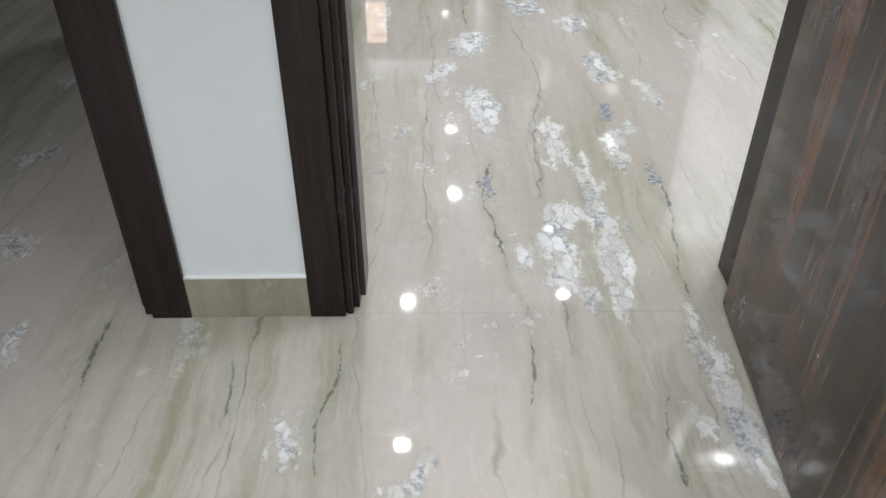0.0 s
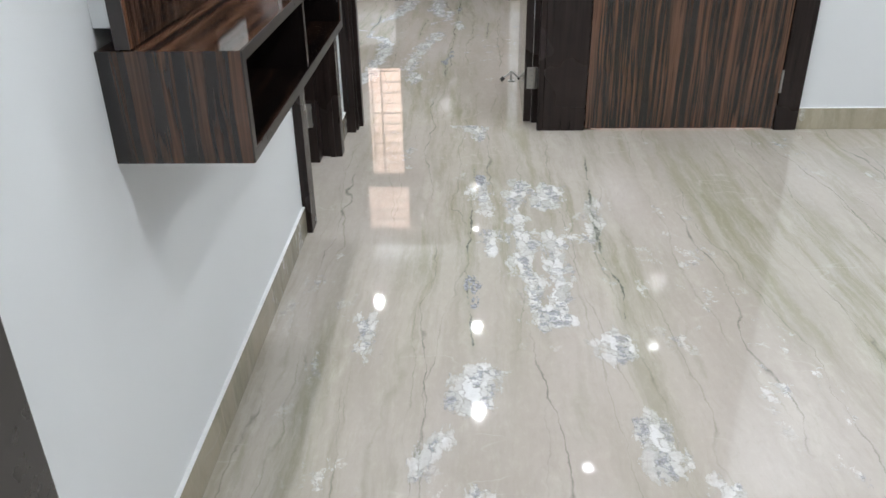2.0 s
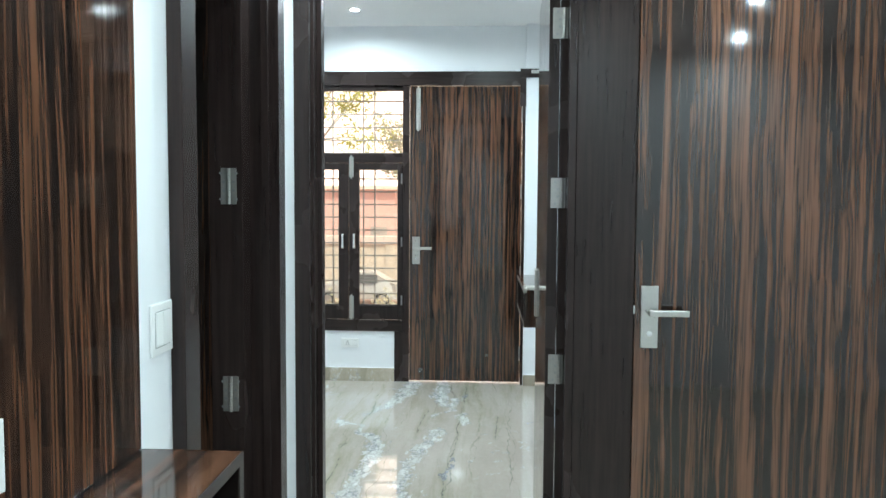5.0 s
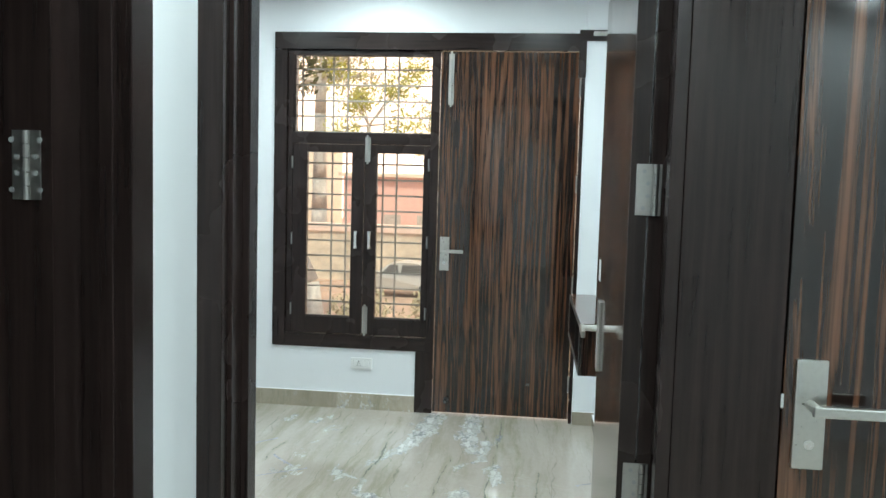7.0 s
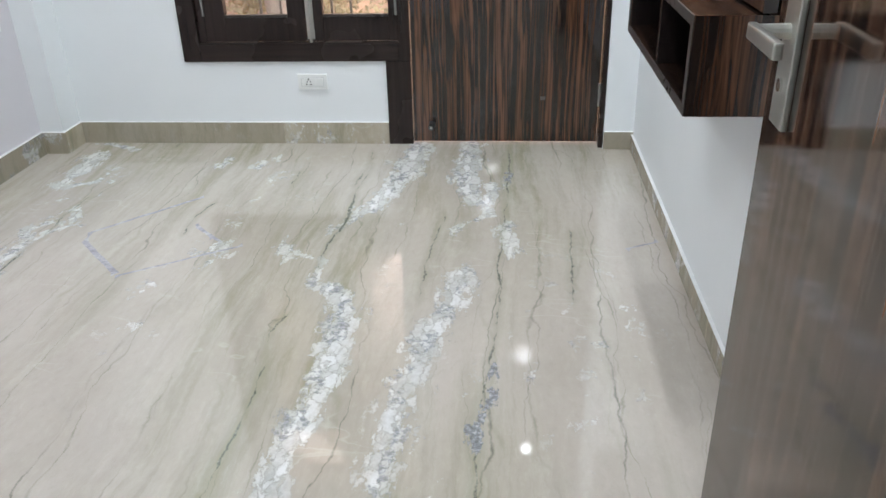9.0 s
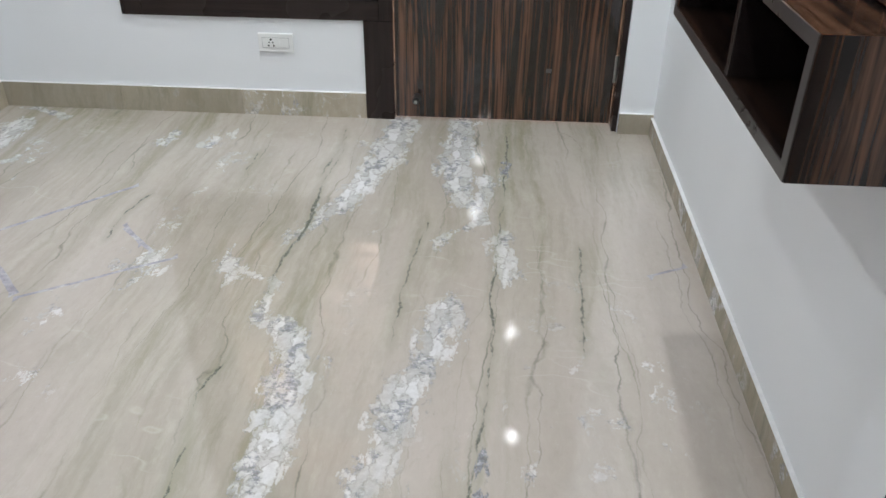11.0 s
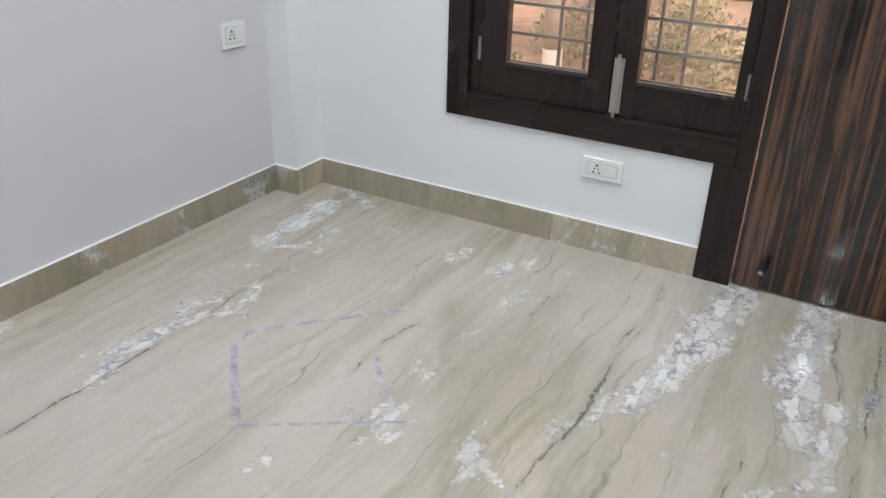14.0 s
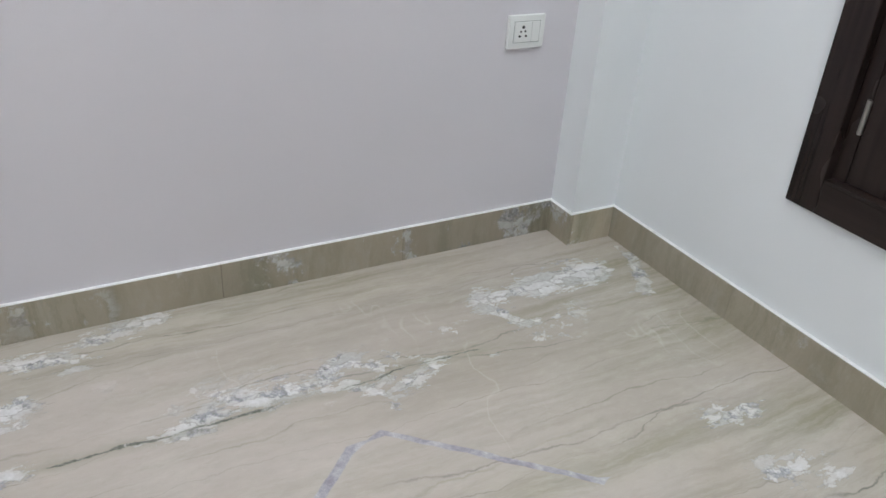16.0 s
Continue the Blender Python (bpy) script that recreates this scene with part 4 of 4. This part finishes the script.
def floating_shelf(wall_x, front, y0, y1, z0, z1, div):
    """An open box shelf fixed to a wall at wall_x, with a divider at div."""
    s = thing("floating_shelf", (wall_x + front) / 2, (y0 + y1) / 2, z0, "open two-bay floating shelf in glossy ebony laminate on the wall", "shelf", "floating shelves")
    t = 0.019
    sign = 1 if front > wall_x else -1
    inner = front - 0.001 * sign
    boxes("top_board", LAM_Y, s, (wall_x, inner, y0, y1, z1 - t, z1), bevel=0.001, label="glossy ebony top with lengthwise streaks")
    boxes("bottom_board", LAM_SHADED, s, (wall_x, inner, y0, y1, z0, z0 + t), bevel=0.001)
    boxes("end_board", LAM_Z, s, (wall_x, inner, y0 - 0.001, y0 + t, z0 + t, z1 - t), bevel=0.001)
    boxes("end_board", LAM_Z, s, (wall_x, inner, y1 - t, y1 + 0.001, z0 + t, z1 - t), bevel=0.001)
    for y in (y0 - 0.0026, y1 + 0.0012):
        boxes("end_veneer", LAM_Z, s, (wall_x, inner, y, y + 0.0014, z0, z1), bevel=0.0)
    boxes("divider", SHELF_SHADE, s, (wall_x, inner - 0.002 * sign, div - t / 2, div + t / 2, z0 + t, z1 - t), bevel=0.001)
    boxes("back_board", LAM_SHADED, s, (wall_x, wall_x + 0.008 * sign, y0 + t, y1 - t, z0 + t, z1 - t), bevel=0.0)
    # thin sheets added to darken the end boards' inner faces
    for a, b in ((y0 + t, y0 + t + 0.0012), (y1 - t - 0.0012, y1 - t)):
        boxes("shade_lining", SHELF_SHADE, s, (wall_x + 0.008 * sign, inner - 0.002 * sign, a, b, z0 + t, z1 - t), bevel=0.0)
    e = (front - 0.001 * sign, front + 0.0012 * sign)
    boxes("edge_strip", EDGE, s, (*e, y0 - 0.001, y1 + 0.001, z1 - t, z1), bevel=0.0005, label="thin grey-brown edge band")
    boxes("edge_strip", EDGE, s, (*e, y0 - 0.001, y1 + 0.001, z0, z0 + t), bevel=0.0005)
    boxes("edge_strip", EDGE, s, (*e, y0 - 0.001, y0 + t, z0 + t, z1 - t), bevel=0.0005)
    boxes("edge_strip", EDGE, s, (*e, y1 - t, y1 + 0.001, z0 + t, z1 - t), bevel=0.0005)


display_panel(XW, -0.394, 2.470, 3.469, 0.942)
floating_shelf(XW, -0.227, 2.470, 3.469, 0.760, 0.940, 2.98)
display_panel(XR3, 0.476, 6.037, 6.811, 0.916)
floating_shelf(XR3, 0.363, 6.044, 6.811, 0.731, 0.912, 6.38)


# ---- switches and sockets ----
PINS = plain("dark_pin_holes", (0.045, 0.045, 0.045), 0.6)


def plate(kind, m, wide, high, depth, modules, label, category):
    """A modular switch plate, built looking towards -y with its back at y = 0 and its lower left corner at the origin, put at m."""
    p = thing(kind, 0, 0, 0, label, category)
    bm = bmesh.new()
    boxed = "panel" in modules
    block(bm, 0, wide, -depth, -depth + 0.004 if boxed else 0, 0, high, bevel=0.0018 if boxed else 0.0025)
    part("cover_plate", bm, PLASTIC, p)
    if boxed:
        boxes("back_box", BLACK, p, (0.003, wide - 0.003, -depth + 0.004, 0, 0.003, high - 0.003), bevel=0.001, label="black mounting box behind the plate")
    b = 0.016
    bm = bmesh.new()
    for r in ((b - 0.001, wide - b + 0.001, b - 0.001, b), (b - 0.001, wide - b + 0.001, high - b, high - b + 0.001), (b - 0.001, b, b, high - b), (wide - b, wide - b + 0.001, b, high - b)):
        block(bm, r[0], r[1], -depth - 0.0006, -depth, r[2], r[3])
    part("recess_line", bm, GROOVE, p)
    x = b
    unit = (wide - 2 * b) / sum(2 if k == "socket" else 1 for k in modules)
    for k in modules:
        ww = unit * (2 if k == "socket" else 1)
        bm = bmesh.new()
        block(bm, x + 0.0008, x + ww - 0.0008, -depth - (0.0008 if k == "panel" else 0.0025), -depth, b + 0.001, high - b - 0.001, bevel=0.0012)
        mod = part("socket_face" if k == "socket" else "rocker", bm, PLASTIC, p)
        if k == "socket":
            cx, cz = x + ww / 2, high / 2
            for dx, dz, r in ((0, 0.0125, 0.0042), (-0.0095, -0.010, 0.0034), (0.0095, -0.010, 0.0034), (-0.0065, 0.002, 0.0028), (0.0065, 0.002, 0.0028)):
                bm = bmesh.new()
                rod(bm, (cx + dx, -depth - 0.0031, cz + dz), (cx + dx, -depth - 0.0024, cz + dz), r, r, 12)
                part("pin_hole", bm, BLACK, mod)
        if k == "panel":
            for cx in (x + ww * 0.22, x + ww * 0.78):
                for dx, dz, r in ((0.0, 0.011, 0.0030), (-0.011, -0.010, 0.0024), (0.011, -0.010, 0.0024)):
                    bm = bmesh.new()
                    rod(bm, (cx + dx, -depth - 0.0013, high / 2 + dz), (cx + dx, -depth - 0.0006, high / 2 + dz), r, r, 10)
                    part("pin_hole", bm, PINS, mod)
        x += ww
    p.matrix_world = m
    return p


# on the hall panel, facing +x
plate("power_socket", pose(-0.394, 2.865, 1.017, 0, 0, 90), 0.212, 0.085, 0.014, ["panel"], "long white double socket plate on the laminate panel", "socket")
plate("switch_plate", pose(XW, 3.635, 1.055, 0, 0, 90), 0.098, 0.098, 0.005, ["switch", "switch"], "white square switch plate on the wall", "switch")
plate("power_socket", pose(-0.876, BACK, 0.248, 0, 0, 0), 0.130, 0.068, 0.010, ["socket", "switch"], "white socket plate below the window", "socket")
plate("power_socket", pose(LEFT3, 7.626, 0.560, 0, 0, 90), 0.108, 0.084, 0.012, ["socket", "switch"], "white square socket plate on the lilac wall", "socket")
plate("power_socket", pose(0.476, 6.555, 1.008, 0, 0, -90), 0.21, 0.085, 0.014, ["panel"], "long white socket plate on the laminate panel", "socket")

# ---- small hardware ----
def floor_stop(x, y):
    s = thing("door_holder", x, y, 0, "bronze-coloured two-armed door holder on the marble floor", "door stop")
    bm = bmesh.new()
    rod(bm, (x, y, 0.0), (x, y, 0.006), 0.02, 0.018, 20)
    rod(bm, (x, y, 0.006), (x, y, 0.055), 0.006, 0.006)
    part("base", bm, STEEL, s)
    for sx in (-1, 1):
        bm = bmesh.new()
        rod(bm, (x, y, 0.055), (x + 0.045 * sx, y - 0.01, 0.018), 0.0055, 0.0055)
        arm = part("arm", bm, STEEL, s)
        bm = bmesh.new()
        rod(bm, (x + 0.04 * sx, y - 0.009, 0.023), (x + 0.058 * sx, y - 0.013, 0.008), 0.010, 0.011)
        part("rubber_tip", bm, BLACK, arm)


floor_stop(0.352, 5.60)

# ---- outside ----
SAND = plain("dry_sandy_ground", (0.45, 0.30, 0.215), 0.9, 0.0, 0.30, 1.2)
COPING = plain("pink_plaster_coping", (0.76, 0.57, 0.47), 0.8, 0.0, 0.1, 8)
RENDER = plain("weathered_cream_render", (0.62, 0.52, 0.40), 0.85, 0.0, 0.2, 3)
PINK = plain("pink_house_paint", (0.78, 0.47, 0.39), 0.8, 0.0, 0.08, 5)
PALE = plain("cream_house_paint", (0.80, 0.68, 0.54), 0.8, 0.0, 0.08, 5)
BARK = plain("pale_grey_bark", (0.58, 0.52, 0.46), 0.85, 0.0, 0.3, 9)
LEAF = plain("yellow_green_leaf", (0.42, 0.38, 0.06), 0.6, 0.0, 0.5, 4)
OLIVE = plain("olive_leaf", (0.15, 0.145, 0.06), 0.6, 0.0, 0.4, 4)
DRY = plain("dusty_shrub_leaf", (0.46, 0.40, 0.25), 0.7, 0.0, 0.4, 5)
CAR = plain("silver_grey_car_paint", (0.55, 0.52, 0.47), 0.35, 0.3, 0.05, coat=0.6)
PANE = plain("sunlit_house_window", (0.50, 0.42, 0.36), 0.3)
CARGLASS = plain("dusty_car_glass", (0.22, 0.20, 0.18), 0.2)
TYRE = plain("tyre_rubber", (0.02, 0.02, 0.02), 0.8)
G = -3.3

g = boxes("ground", SAND, None, (-400, 400, -300, 700, G - 0.15, G), bevel=0.0)
tagged(g, "dry sandy ground outside the window", "ground", kind="structure")

haze_mat = glow("warm_hazy_sky", (1.0, 0.62, 0.48), 1.55)
tagged(boxes("backdrop", haze_mat, None, (-190, 170, 110, 110.3, G, 110), bevel=0.0), "pale warm hazy sky beyond the houses", "sky", kind="structure")

tagged(boxes("wall_outer", PALE, None, (-3.0, HALL_R + 0.2, FOYER_Y - 0.2, BACK + 0.19, G, -0.16), bevel=0.0), "cream outer wall of the storey below", "wall", kind="structure")
# slab out of view, added to block sky in the window's reflections
tagged(boxes("unseen_overhang", PALE, None, (-3.0, 2.0, BACK + 0.205, BACK + 0.72, CEIL - 0.04, CEIL + 0.10), bevel=0.01), "unseen plain slab added over the window to block sky light", "slab", kind="structure")

bw = thing("boundary_wall", -8, 41, G, "cream boundary wall with a pink coping across the street", "wall")
boxes("wall_body", RENDER, bw, (-45, 30, 41.0, 41.3, G, -0.95), bevel=0.01)
boxes("coping", COPING, bw, (-45, 30, 40.9, 41.4, -0.95, -0.55), bevel=0.03)
for k in range(19):
    boxes("pier", RENDER, bw, (-44.6 + 4 * k, -44.1 + 4 * k, 40.93, 41.0, G, -0.95), bevel=0.01)


def leafy(name, material, parent, blobs, count, size, seed):
    """Many small leaves scattered in some lumps, as one mesh."""
    rnd = random.Random(seed)
    verts, faces = [], []
    for k in range(count):
        cx, cy, cz, r = blobs[rnd.randrange(len(blobs))]
        d = Vector((rnd.gauss(0, 1), rnd.gauss(0, 1), rnd.gauss(0, 0.8))).normalized() * r * rnd.random() ** 0.45
        c = Vector((cx, cy, cz)) + d
        u = Vector((rnd.gauss(0, 1), rnd.gauss(0, 1), rnd.gauss(0, 1))).normalized()
        w = u.orthogonal().normalized()
        s = size * rnd.uniform(0.6, 1.4)
        i = len(verts)
        verts += [c - u * s, c + w * s * 0.4 + u * s * 0.1, c + u * s, c - w * s * 0.4 + u * s * 0.1]
        faces.append((i, i + 1, i + 2, i + 3))
    data = bpy.data.meshes.new(name)
    data.from_pydata(verts, [], faces)
    data.materials.append(material)
    ob = new(name, data)
    ob.parent = parent
    ob.matrix_parent_inverse = parent.matrix_world.inverted()
    return ob


def tree(x, y, high, thick, material, label, seed, lean=0.2, leaves=3600, size=0.10, low=-0.12):
    t = thing("tree", x, y, G, label, "tree")
    rnd = random.Random(seed)
    bm = bmesh.new()
    a, r = Vector((x, y, G)), thick
    for k in range(6):
        b = a + Vector((lean * rnd.uniform(-0.5, 1) / 3, rnd.uniform(-0.1, 0.1), high * 0.11))
        rod(bm, a, b, r, r * 0.9, 14)
        a, r = b, r * 0.9
    part("trunk", bm, BARK, t, smooth=True)
    blobs = []
    for k in range(7):
        tip = a + Vector((rnd.uniform(-1, 1) * high * 0.32, rnd.uniform(-1, 1) * high * 0.25, rnd.uniform(low, 0.36) * high))
        bm = bmesh.new()
        mid = a.lerp(tip, 0.5) + Vector((0, 0, 0.15))
        rod(bm, a, mid, r * 0.5, r * 0.3, 8)
        rod(bm, mid, tip, r * 0.3, r * 0.1, 8)
        part("limb", bm, BARK, t)
        blobs += [(*tip, high * rnd.uniform(0.08, 0.15)), (*a.lerp(tip, 0.7), high * rnd.uniform(0.06, 0.10))]
    leafy("crown", material, t, blobs, leaves, size, seed)


tree(-10.9, 44.0, 15.0, 0.50, DRY, "tall tree with a thick pale grey trunk", 3, 0.1)
tree(-6.1, 26.3, 15.5, 0.30, OLIVE, "big tree with a thick pale trunk and olive leaves", 17, -2.5, 9000, 0.17)
tree(-8.3, 42.6, 11.5, 0.20, LEAF, "tree with bright yellow-green leaves", 5)
tree(-4.6, 17.0, 17.0, 0.17, LEAF, "tall tree with a pale trunk and yellow-green leaves", 7, 0.1, 6500, 0.20, 0.05)
tree(-15.0, 46.0, 13.0, 0.24, DRY, "leafy tree beyond the boundary wall", 11)
tree(-4.0, 48.0, 9.0, 0.20, DRY, "leafy tree beside the pink house", 13)
for k, (x, y, r) in enumerate(((-2.6, 21.5, 0.9), (-4.2, 23.0, 0.8), (-3.2, 24.5, 0.7), (-6.8, 23.5, 0.9), (-1.6, 23.0, 0.7), (-5.2, 28.0, 0.9), (-7.6, 29.0, 0.7), (-3.0, 30.0, 0.8), (-6.9, 20.0, 0.6), (-9.6, 24.0, 0.8), (-8.2, 21.5, 0.5), (-12.0, 29.0, 0.8))):
    s = thing("shrub", x, y, G, "small dusty green shrub on the sandy ground", "shrub", "shrubs")
    bm = bmesh.new()
    for q in range(5):
        an = q * 1.3 + k
        rod(bm, (x, y, G), (x + r * 0.7 * math.cos(an), y + r * 0.7 * math.sin(an), G + r * 1.1), 0.012, 0.005, 6)
    part("stems", bm, BARK, s)
    leafy("leaves", DRY, s, [(x, y, G + r, r), (x + r * 0.5, y, G + r * 0.8, r * 0.7), (x - r * 0.5, y + 0.1, G + r * 0.7, r * 0.7)], 700, 0.085, 40 + k)


def house(name, x0, x1, y, high, material, label, cols):
    h = thing(name, (x0 + x1) / 2, y, G, label, "house")
    boxes("wall", material, h, (x0, x1, y, y + 8, G, high), bevel=0.0)
    boxes("roof", PALE, h, (x0 - 0.3, x1 + 0.3, y - 0.4, y + 8.3, high, high + 0.25), bevel=0.0)
    for k in range(cols):
        for z in [v for v in (G + 1.2, G + 4.4, G + 7.6) if v + 1.6 < high]:
            cx = x0 + (x1 - x0) * (k + 0.5) / cols
            win = boxes("window", PANE, h, (cx - 0.6, cx + 0.6, y - 0.02, y + 0.02, z, z + 1.4), bevel=0.0)
            boxes("sill", PALE, win, (cx - 0.75, cx + 0.75, y - 0.18, y - 0.02, z - 0.12, z - 0.001), bevel=0.0)


house("house", -13.0, -6.0, 58, 1.9, PINK, "salmon pink house beyond the trees", 3)
house("house", -34, -16, 62, 5.0, PALE, "cream house beyond the trees", 5)
house("house", -4.5, 14, 64, 4.6, PALE, "cream house beyond the pink one", 6)


def parked_car(x, y):
    c = thing("car", x, y, G, "silver-grey hatchback parked along the boundary wall", "car")
    side = [(-1.9, 0.35), (-1.92, 0.72), (-1.55, 0.88), (-1.0, 0.95), (-0.45, 1.36), (0.1, 1.46), (0.8, 1.43), (1.45, 1.05), (1.75, 0.95), (1.85, 0.6), (1.8, 0.3)]
    bm = bmesh.new()
    a = [bm.verts.new((x + px, y - 0.80 + 0.12 * (pz > 1.0), G + pz)) for px, pz in side]
    b = [bm.verts.new((x + px, y + 0.80 - 0.12 * (pz > 1.0), G + pz)) for px, pz in side]
    n = len(side)
    bm.faces.new(a)
    bm.faces.new(b[::-1])
    for k in range(n):
        bm.faces.new((a[k], b[k], b[(k + 1) % n], a[(k + 1) % n]))
    bmesh.ops.recalc_face_normals(bm, faces=bm.faces)
    bmesh.ops.bevel(bm, geom=list(bm.edges), offset=0.035, segments=2, affect="EDGES", clamp_overlap=True)
    part("body", bm, CAR, c, smooth=False)
    for x0, x1, top in ((-0.72, 0.02, 0.30), (0.10, 0.98, 0.32)):
        bm = bmesh.new()
        v = [bm.verts.new((x + px, y - 0.815 + 0.11 * (pz > 1.1), G + pz)) for px, pz in ((x0, 1.0), (x1, 1.0), (x1 - 0.05, 1.36), (x0 + (0.36 if x0 < 0 else 0.05), 1.36))]
        bm.faces.new(v)
        bmesh.ops.solidify(bm, geom=bm.faces[:], thickness=0.02)
        part("side_window", bm, CARGLASS, c)
    for wx in (-1.2, 1.15):
        bm = bmesh.new()
        rod(bm, (x + wx, y - 0.84, G + 0.31), (x + wx, y - 0.64, G + 0.31), 0.31, 0.31, 24)
        wheel = part("wheel", bm, TYRE, c)
        bm = bmesh.new()
        rod(bm, (x + wx, y - 0.855, G + 0.31), (x + wx, y - 0.842, G + 0.31), 0.19, 0.2, 20)
        part("rim", bm, STEEL, wheel)


parked_car(-5.25, 36.5)
